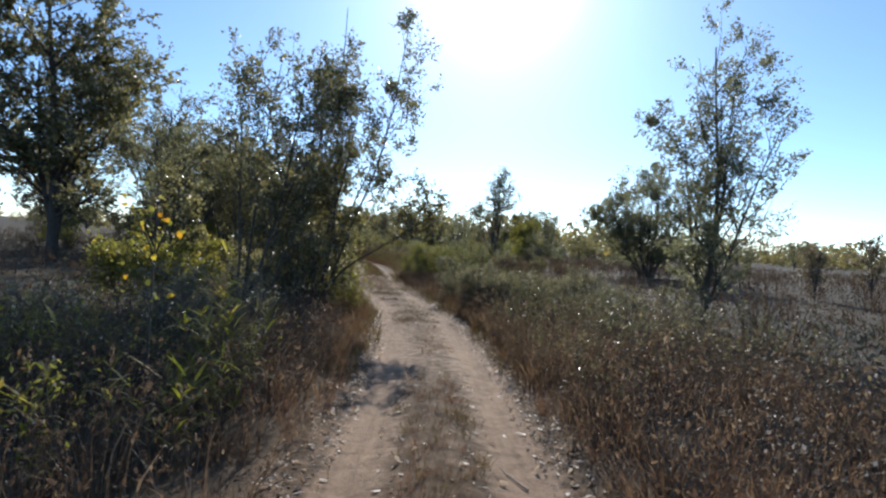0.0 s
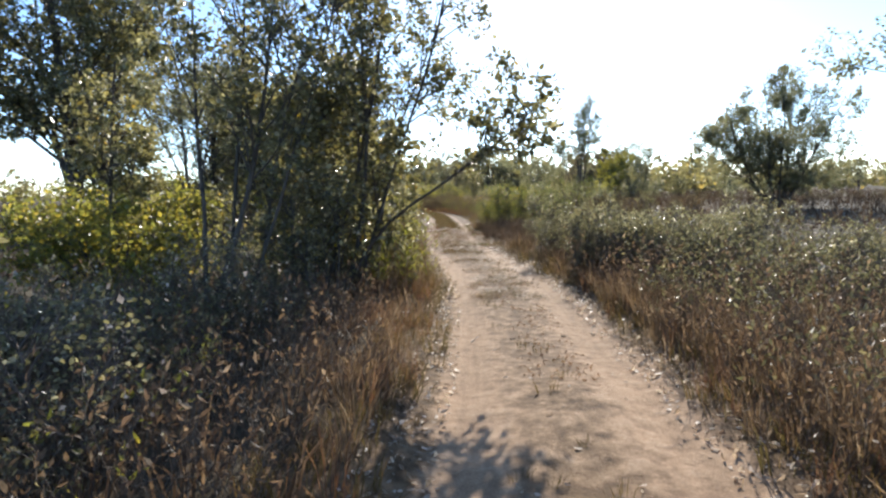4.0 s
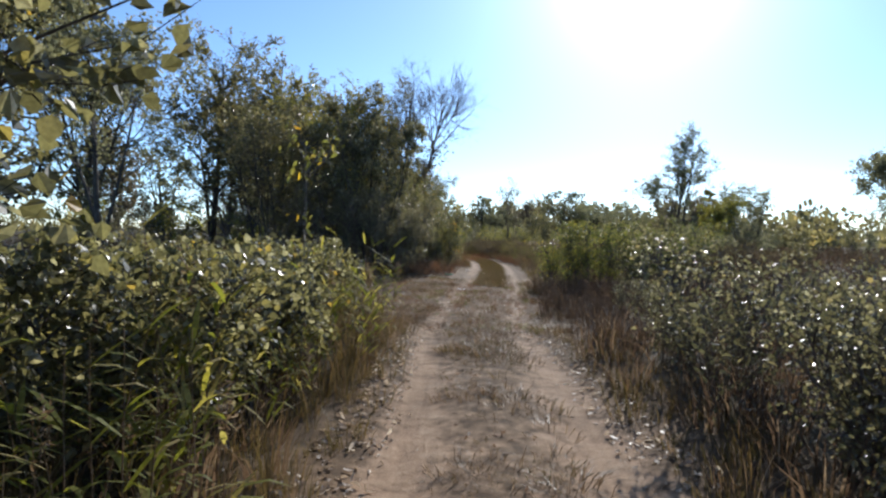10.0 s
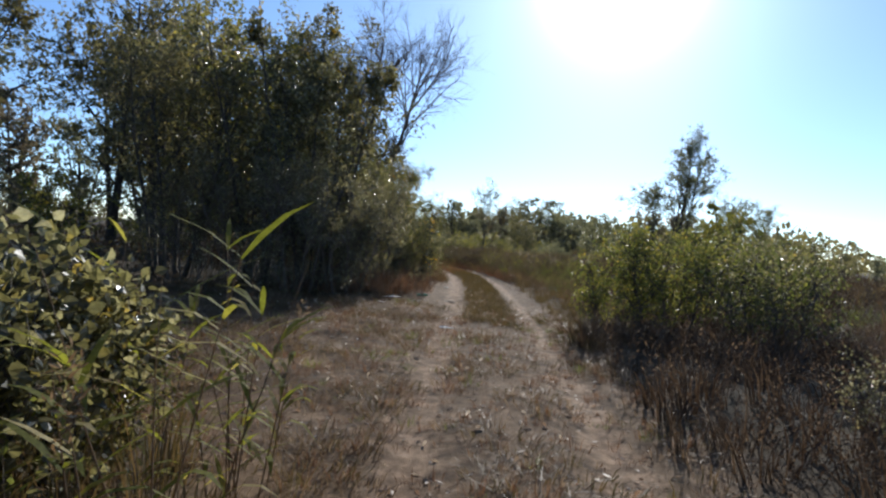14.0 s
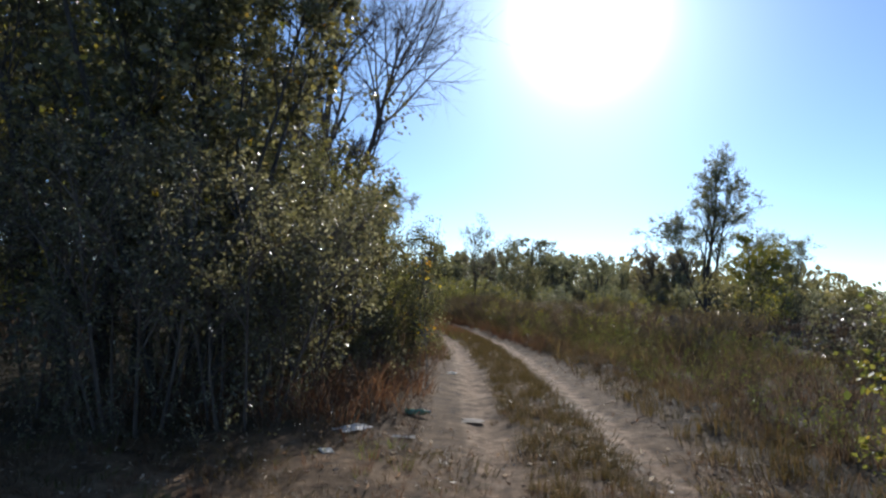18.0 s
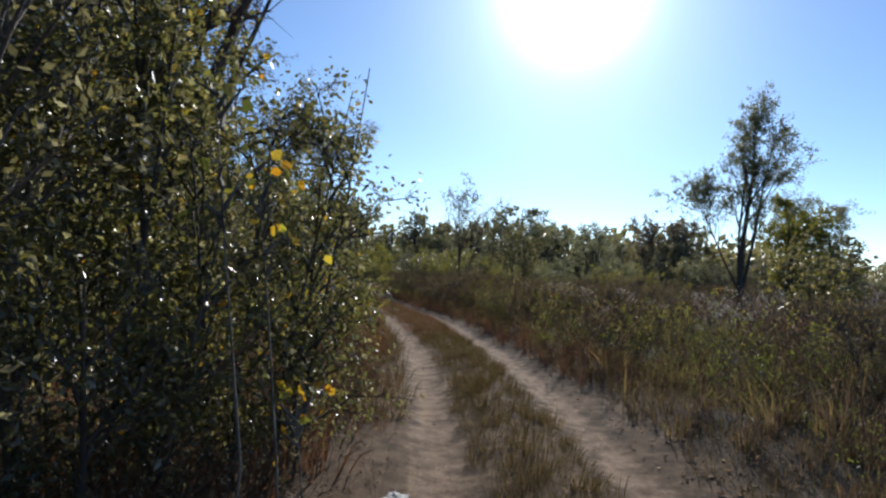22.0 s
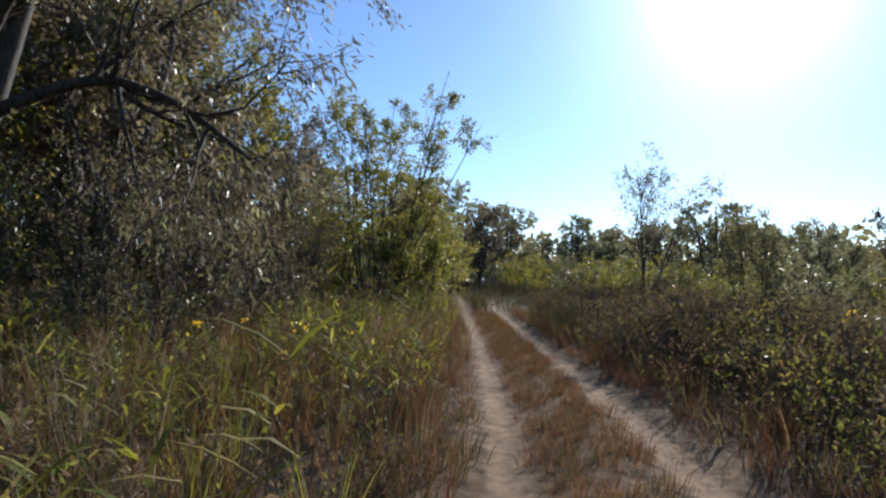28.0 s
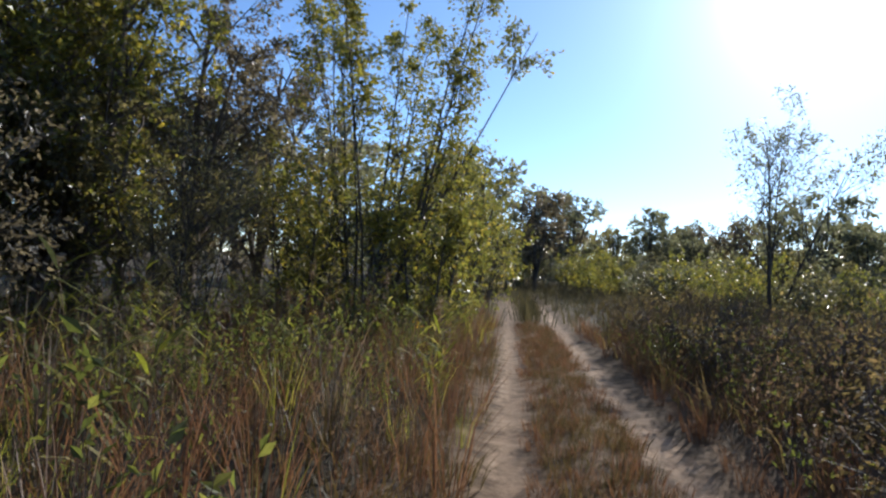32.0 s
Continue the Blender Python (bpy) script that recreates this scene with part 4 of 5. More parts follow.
for x, y, s in ((-15.2, 39.2, 0.8), (-18.6, 38.8, 1.0), (-20.5, 40.2, 1.2), (-13.8, 41.6, 0.9), (-23.6, 38.0, 1.1)):
    repeat(bushes[rng.integers(4)], x, y, s)
for i in range(8):
    repeat(bushes[rng.integers(4)], rng.uniform(-38, -24), rng.uniform(46, 78), rng.uniform(0.9, 1.5))
for x, y, s in ((-3.0, 60, 0.42), (-11.2, 78, 0.8), (-13, 81, 0.9), (-7, 76, 0.7), (-16.5, 84, 1.0), (-18.5, 88, 1.2), (-19.5, 75.5, 1.2), (-21, 80, 1.4), (2, 41, 0.55), (4.5, 44, 0.6), (6, 38, 0.5)):
    repeat(bushes[rng.integers(4)], x, y, s)


tree("willow_shoot", rng, -6.3, 39.25, "slim grey-green willow shoot beside the track", "sapling", [((0, 0, 0), (0.2, 0.02, 1), 1.95, 0.009)], 8, 1, 1, 0.14, GREEN_SILVER, 3, 0.12,
     "long narrow willow leaves", BARK_GREY, 0.2, crown0=0.62, angle=0.7, split=False, stem_name="stem")
for x, y, h, w, mt in ((-12.4, 49.5, 2.0, 0.9, GREEN_WEED), (-13.6, 52.5, 2.0, 1.0, DUSKY), (-10.4, 44.9, 4.4, 1.4, GREEN_DARK), (-11.8, 44.8, 3.0, 1.0, GREEN_DARK), (-15.4, 56.6, 2.4, 1.1, GREEN_DARK), (-10.2, 43.0, 3.0, 0.9, GREEN_DARK), (-14.4, 48.6, 2.6, 1.1, GREEN_DARK)):
    tree("scrub_shrub", rng, x, y, "bushy scrub shrub among reeds and dry grass", "shrub", fan(rng, 7, 0.3, 0.25, h, 0.02), 8, 4, 4, w * 0.7, mt, 6, 0.0555,
         "small dull leaves", ratio=0.45, crown0=0.06, angle=0.65, split=False, group="shrubs among the reeds", stem_name="stem")


# silvery poplar suckers that stand thick beside the sandy track, and dark low scrub along the last stretch
def stand(spots, kinds, low, high):
    """Shrubs of a few kinds, one at each spot."""
    for i, (x, y, z) in enumerate(spots):
        k = rng.uniform(low, high)
        ob = kinds[i % len(kinds)] if i < len(kinds) else copy_thing(kinds[i % len(kinds)], Matrix())
        ob.matrix_basis = pose(x, y, z - 0.03, 0, 0, rng.uniform(0, 360))
        ob.scale = (k * rng.uniform(0.85, 1.2), k * rng.uniform(0.85, 1.2), k)


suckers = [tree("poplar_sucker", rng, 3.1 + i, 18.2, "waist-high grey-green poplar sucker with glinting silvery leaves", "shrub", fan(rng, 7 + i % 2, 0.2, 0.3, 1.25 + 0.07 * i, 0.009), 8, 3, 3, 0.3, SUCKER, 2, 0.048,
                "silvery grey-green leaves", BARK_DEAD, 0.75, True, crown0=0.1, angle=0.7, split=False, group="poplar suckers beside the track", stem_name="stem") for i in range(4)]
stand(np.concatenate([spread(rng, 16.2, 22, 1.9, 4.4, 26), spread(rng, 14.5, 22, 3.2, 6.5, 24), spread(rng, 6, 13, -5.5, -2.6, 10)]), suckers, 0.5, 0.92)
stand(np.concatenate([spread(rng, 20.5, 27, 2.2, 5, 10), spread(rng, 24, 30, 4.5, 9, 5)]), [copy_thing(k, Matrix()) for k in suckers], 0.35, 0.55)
scrubs = [tree("scrub_bush", rng, -6.1 + i, 52.3, "low rounded dark olive scrub bush beside the ruts", "shrub", fan(rng, 8 + i, 0.2, 0.5, 0.95 + 0.08 * i, 0.007), 7, 3, 3, 0.24, SCRUB, 2, 0.048,
               "fine dark olive leaves", BARK_DEAD, 0.36, crown0=0.08, angle=0.7, split=False, group="scrub along the last stretch", stem_name="stem") for i in range(3)]
stand(np.concatenate([spread(rng, 46.5, 66, 1.75, 4.2, 48), spread(rng, 45, 68, 4.2, 10, 52), spread(rng, 33, 45, 4, 12, 22)]), scrubs, 0.55, 1.1)


# ---------------------------------------------------------------- weeds, grass and reeds
def blades(rng, n, tall, wide, base, lean, sides=2):
    """Grass blades round one root."""
    a = rng.uniform(0, 6.283, n)
    d = np.stack([np.cos(a), np.sin(a), np.zeros(n)], 1)
    at = d * base * np.sqrt(rng.random(n))[:, None]
    h = tall * rng.uniform(0.55, 1.15, n)[:, None]
    k = lean * rng.uniform(0.2, 1.3, n)[:, None]
    s = np.stack([-np.sin(a + 0.7), np.cos(a + 0.7), np.zeros(n)], 1)
    z = np.array([0, 0, 1.0])
    rows = []
    for f, w in zip((0, 0.5, 0.82, 1.0)[: sides + 2] if sides == 2 else (0, 0.55, 1.0), (1, 0.85, 0.5, 0.08) if sides == 2 else (1, 0.8, 0.08)):
        c = at + z * h * (f - 0.25 * k * f * f) + d * h * k * f * f
        rows += [c - s * wide * w / 2, c + s * wide * w / 2]
    m = len(rows)
    V = np.stack(rows, 1).reshape(-1, 3)
    b = np.arange(n)[:, None] * m
    Q = np.concatenate([b + [2 * i, 2 * i + 1, 2 * i + 3, 2 * i + 2] for i in range(m // 2 - 1)])
    return V, Q


def weed(rng, tall, shoots, leaf_n, size, ratio, spread_r):
    """A branching herb: thin stems and many small leaves. Returns the verts, quads and the material of each quad (0 leaf, 1 stem)."""
    a = rng.uniform(0, 6.283, shoots)
    way = np.stack([np.cos(a) * spread_r, np.sin(a) * spread_r, np.ones(shoots)], 1)
    P, R = grow(rng, way * np.array([0.05, 0.05, 0]), way, tall * rng.uniform(0.7, 1.05, shoots), np.full(shoots, 0.0026), 4, 0.14, 0.05)
    at, w2, r, par, f = offshoots(rng, P, R, 4, 0.12, 0.95, 0.6)
    P2, R2 = grow(rng, at, w2, tall * (0.42 - 0.25 * f), np.full(len(f), 0.002), 2, 0.12, 0.08)
    a1, d1 = leaf_places(rng, P, max(1, leaf_n // 3), 0.06)
    a2, d2 = leaf_places(rng, P2, max(1, leaf_n // 6), 0.2)
    sv, sq = joined([ribbons(P[:, ::3], R[:, ::3]), ribbons(P2, R2)])
    lv, lq = leaves(rng, np.concatenate([a1, a2]), np.concatenate([d1, d2]), size, ratio, False, 0.1)
    V, Q = joined([(lv, lq), (sv, sq)])
    return V, Q, np.concatenate([np.zeros(len(lq), int), np.ones(len(sq), int)])


def plain(vq):
    return vq[0], vq[1], np.zeros(len(vq[1]), int)


def scatter(name, rng, kinds, places, low, high, mats, label, category):
    """Plants of a few kinds at many places, as one mesh."""
    vs, qs, ms, n = [], [], [], 0
    pick = rng.integers(len(kinds), size=len(places))
    for k, (V, Q, M) in enumerate(kinds):
        p = places[pick == k]
        if not len(p):
            continue
        a, s = rng.uniform(0, 6.283, len(p)), rng.uniform(low, high, len(p))
        c, sn = np.cos(a) * s, np.sin(a) * s
        X = np.empty((len(p), len(V), 3))
        X[..., 0] = c[:, None] * V[:, 0] - sn[:, None] * V[:, 1] + p[:, None, 0]
        X[..., 1] = sn[:, None] * V[:, 0] + c[:, None] * V[:, 1] + p[:, None, 1]
        X[..., 2] = (s * rng.uniform(0.85, 1.15, len(p)))[:, None] * V[:, 2] + p[:, None, 2] - 0.015
        vs.append(X.reshape(-1, 3))
        qs.append((np.arange(len(p))[:, None, None] * len(V) + Q[None]).reshape(-1, 4) + n)
        ms.append(np.tile(M, len(p)))
        n += X.shape[0] * X.shape[1]
    me = quad_mesh(name, np.concatenate(vs), np.concatenate(qs), mats, np.concatenate(ms))
    return tagged(new(name, me), label, category, kind="stuff")


def clumpy(rng, places, scale, keep):
    """Thin the places out into clumps."""
    v = np.sin(places[:, 0] * scale + 2 * np.sin(places[:, 1] * scale * 0.7)) * np.sin(places[:, 1] * scale * 1.2 + places[:, 0] * scale * 0.4)
    return places[(v + 1) / 2 + rng.uniform(-0.25, 0.25, len(v)) < keep]


W_TALL = [weed(rng, 1.0, 4, 18, 0.055, 0.42, 0.36) for _ in range(6)]
W_BUSHY = [weed(rng, 0.8, 4, 20, 0.042, 0.42, 0.55) for _ in range(6)]
W_FINE = [weed(rng, 0.8, 5, 13, 0.042, 0.4, 0.55) for _ in range(6)]
W_FAR = [weed(rng, 0.9, 2, 9, 0.12, 0.4, 0.5) for _ in range(5)]
G_TUFT = [plain(blades(rng, 20, 0.55, 0.007, 0.09, 0.55)) for _ in range(6)]
G_LONG = [plain(blades(rng, 18, 0.9, 0.008, 0.1, 0.4)) for _ in range(6)]
G_LOW = [plain(blades(rng, 16, 0.16, 0.006, 0.1, 0.6, 1)) for _ in range(5)]
G_FAR = [plain(blades(rng, 8, 0.8, 0.035, 0.35, 0.5, 1)) for _ in range(5)]

# trodden, matted grass
G_MAT = [plain(blades(rng, 22, 0.1, 0.006, 0.16, 1.5, 1)) for _ in range(5)]
for m, label, n in ((STRIP_GRASS, "matted brown-green grass trodden flat", 1700), (BROWN_WEED, "matted dead brown grass trodden flat", 1700), (STRAW, "matted straw trodden flat", 400)):
    scatter("matted_grass", rng, G_MAT, np.concatenate([clumpy(rng, spread(rng, 24, 34.5, -8, -0.9, n), 1.9, 0.5), clumpy(rng, spread(rng, 15, 36, -0.5, 0.5, n // 3), 1.7, 0.5), clumpy(rng, spread(rng, 24, 34, 0.95, 1.5, n // 8), 1.7, 0.6)]), 0.5, 1.5, [m], label, "grass")
# fallen leaves
LEAF_FLAT = []
for k in range(9):
    v, q = leaves(rng, np.zeros((1, 3)), np.array([[1.0, 0, 0]]), 0.058, rng.uniform(0.3, 0.65), True, 0)
    v = v * [1, rng.uniform(0.6, 1.0), rng.uniform(0.3, 1.1)]
    LEAF_FLAT.append((v - [0, 0, v[:, 2].min() - 0.017], q, np.zeros(len(q), int)))
# dense low growth that covers the soil beside the track
G_COVER = [plain(blades(rng, 14, 0.42, 0.018, 0.22, 0.65, 1)) for _ in range(6)]
for u0, u1, n in ((1.35, 5.5, 1100), (-5.5, -1.35, 850)):
    scatter("ground_cover", rng, G_COVER, spread(rng, -3, 24, u0, u1, n), 0.5, 1.2, [BROWN_WEED], "red-brown low growth covering the soil", "undergrowth")
scatter("ground_cover", rng, G_COVER, spread(rng, 41, 66, -7, -1.4, 1000), 0.5, 1.2, [STRIP_GRASS], "brown-green low growth covering the soil", "undergrowth")
scatter("ground_cover", rng, G_COVER, spread(rng, 40, 66, 1.35, 7, 800), 0.5, 1.2, [SCRUB], "green low growth covering the soil", "undergrowth")
scatter("ground_cover", rng, G_COVER, spread(rng, 31, 44, 2.2, 9, 620), 0.3, 0.8, [FIELD_WEED], "brown-green low growth beside the bend", "undergrowth")
scatter("ground_cover", rng, G_COVER, spread(rng, 23, 32, 1.2, 7, 420), 0.5, 1.2, [FIELD_WEED], "dark reddish brown low growth covering the soil", "undergrowth")
scatter("ground_cover", rng, G_COVER, spread(rng, 33.5, 41, -4.5, -1.5, 300), 0.5, 1.2, [RUST_GRASS], "rust-brown grass at the thicket's foot", "undergrowth")
# right-hand side
scatter("brown_weeds", rng, W_FINE, spread(rng, -3, 17, 1.3, 5.8, 640), 0.85, 1.35, [BROWN_WEED, TWIG], "dry dark brown waist-high weeds beside the track", "weeds")
scatter("glinting_weeds", rng, W_TALL, clumpy(rng, spread(rng, 5, 23, 1.6, 7, 420), 0.9, 0.6), 0.85, 1.3, [GREEN_WEED, TWIG], "grey-green weeds with leaves that glint in the sun", "weeds")
scatter("brown_weeds", rng, W_FINE, spread(rng, 42, 66, 1.3, 6.2, 520), 0.8, 1.4, [BROWN_WEED, TWIG], "dry brown weeds beside the far ruts", "weeds")
scatter("brown_weeds", rng, W_FINE, spread(rng, 22.5, 31, 1.3, 6, 170), 0.5, 0.9, [BROWN_WEED, TWIG], "reddish brown fine weeds before the bend", "weeds")
scatter("brown_weeds", rng, W_BUSHY, spread(rng, 22.5, 31, 1.3, 6, 240), 0.5, 0.9, [FIELD_WEED, TWIG], "reddish brown bushy weeds before the bend", "weeds")
scatter("herbs", rng, W_BUSHY, clumpy(rng, spread(rng, 41, 66, 1.3, 6, 900), 0.8, 0.6), 0.55, 1.25, [HERB_GREEN, TWIG], "green leafy herbs among the brown weeds", "herbs")
scatter("herbs", rng, W_BUSHY, clumpy(rng, spread(rng, 32, 46, 1.9, 9, 900), 0.6, 0.5), 0.4, 0.85, [HERB_GREEN, TWIG], "low fresh green herbs beside the bend", "herbs")
scatter("brown_weeds", rng, W_FINE, spread(rng, 29, 44, 2.6, 13, 480), 0.5, 1.0, [BROWN_WEED, TWIG], "reddish brown weeds across the field", "weeds")
scatter("seed_heads", rng, [plain(leaves(rng, rng.normal(0, 1, (26, 3)) * [0.1, 0.1, 0.05] + [0, 0, 0.85], np.tile([0, 0, 1.0], (26, 1)), 0.035, 0.7))],
        clumpy(rng, spread(rng, 44.5, 48.5, 2.2, 4.8, 42), 1.3, 0.6), 0.9, 1.1, [FLUFF], "pale fluffy seed heads on tall weeds", "seed heads")
FLECK = [plain(leaves(rng, rng.normal(0, 1, (5, 3)) * [0.12, 0.12, 0.16] + [0, 0, 0.75], np.tile([0, 0, 1.0], (5, 1)), 0.028, 0.7)) for _ in range(5)]
scatter("seed_heads", rng, FLECK, np.concatenate([spread(rng, -1, 17, 1.5, 5.5, 420), spread(rng, -1, 11, -4.5, -1.6, 130)]), 0.7, 1.3, [FLUFF], "small pale seed heads on dry weeds", "seed heads")
scatter("herbs", rng, W_TALL, spread(rng, 42.5, 57, 1.7, 4.6, 60), 0.7, 1.1, [GREEN_YELLOW, TWIG], "yellowing leafy herbs among green ones", "herbs")
scatter("yellow_blossom", rng, [plain(leaves(rng, rng.normal(0, 1, (9, 3)) * [0.03, 0.03, 0.03] + [0, 0, 0.8], np.tile([0, 0, 1.0], (9, 1)), 0.03, 0.8)) for _ in range(4)],
        np.concatenate([spread(rng, 44, 58, -4.5, -1.5, 10), spread(rng, 44, 56, 1.8, 4.5, 14)]), 0.8, 1.2, [AUTUMN], "small yellow flower heads in the tall grass", "flowers")
# left-hand side
scatter("herbs", rng, W_TALL, clumpy(rng, spread(rng, 1.5, 11, -5, -1.9, 130), 0.9, 0.6), 0.8, 1.2, [GREEN_YELLOW, TWIG], "yellow-green leafy weeds at the start of the track", "herbs")
scatter("brown_weeds", rng, W_FINE, spread(rng, -3, 13, -5.5, -1.5, 620), 0.85, 1.25, [BROWN_WEED, TWIG], "dry dark brown weeds at the left of the first stretch", "weeds")
scatter("glinting_weeds", rng, W_TALL, spread(rng, 6, 25, -6, -2.2, 380), 0.6, 1.05, [GREEN_WEED, TWIG], "grey-green weeds among the scrub", "weeds")
scatter("herbs", rng, W_BUSHY + W_FINE, spread(rng, 17, 24.5, -4.2, -2.2, 240), 0.6, 1.1, [HERB_GREEN, TWIG], "green herbs under the poplar bushes", "herbs")
scatter("brown_weeds", rng, W_FINE, spread(rng, 41, 64, -7, -1.4, 420), 0.5, 1.0, [BROWN_WEED, TWIG], "dry brown weeds in the tall grass", "weeds")
scatter("herbs", rng, W_TALL, clumpy(rng, spread(rng, 43, 66, -9, -1.4, 640), 0.9, 0.6), 0.5, 1.0, [HERB_GREEN, TWIG], "green leafy weeds in the tall grass", "herbs")
scatter("brown_weeds", rng, W_FINE, np.concatenate([spread(rng, 33.4, 43, -3.0, -1.35, 220), spread(rng, 33.2, 36.5, -4.5, -2.0, 110)]), 0.35, 0.75, [BROWN_WEED, TWIG], "reddish dry weeds at the thicket's foot", "weeds")
scatter("glinting_weeds", rng, W_TALL + W_BUSHY, spread(rng, 35.6, 39.5, -3.4, -1.6, 160), 0.4, 0.85, [SUCKER, TWIG], "dark glinting undergrowth at the thicket's foot", "weeds")
scatter("glinting_weeds", rng, W_TALL + W_BUSHY, np.stack([(xs := rng.uniform(-9.6, -6.2, 190)), (ys := rng.uniform(32.4, 38.5, 190)), height(xs, ys)], 1), 0.6, 1.1, [SUCKER, TWIG], "dark undergrowth inside the thicket", "weeds")
for u0, u1 in ((-1.75, -1.05), (1.1, 1.8)):
    scatter("verge_weeds", rng, W_BUSHY, spread(rng, -3, 12, u0, u1, 160), 0.2, 0.55, [BROWN_WEED, TWIG], "low dry weeds along the track's edge", "weeds")
    scatter("verge_weeds", rng, W_BUSHY, spread(rng, 38, 66, u0, u1, 300), 0.2, 0.5, [BROWN_WEED, TWIG], "low dry weeds along the ruts", "weeds")
# grass along both edges
for u0, u1 in ((-2.3, -1.15), (1.2, 2.3)):
    scatter("rusty_grass", rng, G_TUFT, clumpy(rng, spread(rng, -3, 17, u0, u1, 300), 1.0, 0.5), 0.4, 0.8, [RUST_GRASS], "rust-brown dry grass at the track's edge", "grass")
    scatter("straw_grass", rng, G_TUFT, clumpy(rng, spread(rng, -3, 24, u0, u1, 260), 1.1, 0.5), 0.4, 0.9, [STRAW], "straw-coloured grass at the track's edge", "grass")
scatter("straw_grass", rng, G_TUFT, spread(rng, 8.5, 13.5, 1.6, 3.2, 200), 0.7, 1.15, [STRAW], "tan dry grass on the bank", "grass")
scatter("straw_grass", rng, G_TUFT, spread(rng, 13, 16.8, 1.35, 2.7, 110), 0.6, 1.0, [STRAW], "tan dry grass at the foot of the suckers", "grass")
scatter("rusty_grass", rng, G_LONG + G_TUFT, spread(rng, 39.5, 66, -6.5, -1.0, 1000), 0.45, 1.0, [RUST_GRASS], "rusty tall grass beside the left rut", "grass")
scatter("straw_grass", rng, G_LONG, spread(rng, 15.5, 24.5, -2.5, -1.25, 120), 0.4, 0.85, [STRIP_GRASS], "brown-green dry grass among the reeds", "grass")
scatter("green_grass", rng, G_LONG, clumpy(rng, spread(rng, 44, 66, -6, -1.05, 330), 0.9, 0.5), 0.4, 0.8, [GREEN_REED], "yellow-green tall grass beside the left rut", "grass")
scatter("rusty_grass", rng, G_TUFT, spread(rng, 42, 66, 1.0, 2.2, 330), 0.4, 0.9, [RUST_GRASS], "rusty grass beside the right rut", "grass")
p = spread(rng, -1, 66, -0.38, 0.38, 1500)
scatter("strip_grass", rng, G_LOW, p[rng.random(len(p)) < grass_mid(p[:, 1]) * np.interp(p[:, 1], [9, 30, 34], [0.6, 0.4, 1])], 0.5, 1.05, [STRIP_GRASS], "short rusty grass between the ruts", "grass")
p = spread(rng, 32, 66, -0.4, 0.4, 900)
scatter("straw_grass", rng, G_LONG, clumpy(rng, spread(rng, 41, 64, -6, -1.3, 330), 1.2, 0.55), 0.55, 1.05, [STRAW], "pale dry stalks in the tall grass", "grass")
scatter("strip_grass", rng, G_LOW, clumpy(rng, p, 1.6, 0.55), 0.5, 1.0, [STRIP_GRASS], "short brown-green grass between the ruts", "grass")
p = spread(rng, 3.4, 8.4, -0.3, 0.3, 80)
scatter("strip_grass", rng, G_LOW, p, 0.35, 0.7, [RUST_GRASS], "tuft of rusty grass between the ruts", "grass")
scatter("verge_weeds", rng, W_BUSHY, np.concatenate([spread(rng, 3.2, 8.4, -0.3, 0.3, 90), spread(rng, 6.0, 7.4, -0.25, 0.25, 30)]), 0.1, 0.26, [BROWN_WEED, TWIG], "low brown matted weeds between the ruts", "weeds")
scatter("strip_grass", rng, G_LOW, spread(rng, 31.5, 47.5, -0.46, 0.42, 1100), 0.4, 0.95, [STRIP_GRASS], "short trodden grass between the ruts at the bend", "grass")
scatter("strip_grass", rng, G_LOW, spread(rng, 46, 66, -0.5, 0.5, 850), 0.5, 1.15, [RUST_GRASS], "rusty short grass between the last ruts", "grass")
scatter("straw_grass", rng, G_LOW, spread(rng, 24.5, 33, -8, -0.9, 450), 0.4, 0.9, [STRAW], "sparse short dry grass in the clearing", "grass")
scatter("verge_grass", rng, G_LOW, spread(rng, 30, 44, 1.7, 6, 700), 0.6, 1.5, [BROWN_WEED], "low brown-green grass beside the bend", "grass")
scatter("verge_grass", rng, G_TUFT, clumpy(rng, spread(rng, 30, 44, 1.9, 8, 420), 0.8, 0.6), 0.4, 0.9, [BROWN_WEED], "brown tufts beside the bend", "grass")
scatter("verge_weeds", rng, W_BUSHY, spread(rng, 30, 45, 1.35, 2.9, 260), 0.18, 0.5, [BROWN_WEED, TWIG], "low brown weeds between the rut and the field", "weeds")
scatter("verge_grass", rng, G_LOW, spread(rng, 30, 45, 1.25, 2.6, 500), 0.6, 1.5, [STRIP_GRASS], "short brown-green grass on the rut's bank", "grass")
scatter("leaf_litter", rng, LEAF_FLAT, spread(rng, 24, 34.5, -8, 1.3, 3200), 0.4, 1.1, [LITTER], "pale dry leaves over the clearing", "leaves")
scatter("green_grass", rng, G_LOW, clumpy(rng, spread(rng, 24.5, 33.5, -7, 1.2, 700), 1.7, 0.4), 0.35, 0.9, [HERB_GREEN], "short green grass in the clearing", "grass")
scatter("verge_grass", rng, G_LOW, spread(rng, 24.5, 33, -8, 1.3, 1100), 0.35, 0.9, [RUST_GRASS], "thin brown-green grass in the clearing", "grass")
scatter("verge_grass", rng, G_LOW, np.concatenate([spread(rng, 40, 66, -1.7, -0.98, 420), spread(rng, 8, 24, -1.8, -1.05, 260), spread(rng, 8, 24, 1.15, 1.9, 260)]), 0.7, 1.8, [STRIP_GRASS], "low brown-green grass along the ruts", "grass")
scatter("field_grass", rng, G_FAR, np.concatenate([spread(rng, 64, 104, 1.1, 9, 700), spread(rng, 64, 100, -9, -1.1, 420), spread(rng, 66, 100, -0.4, 0.4, 160)]), 0.5, 1.0, [FIELD_GREEN], "grass along the far end of the track", "grass")
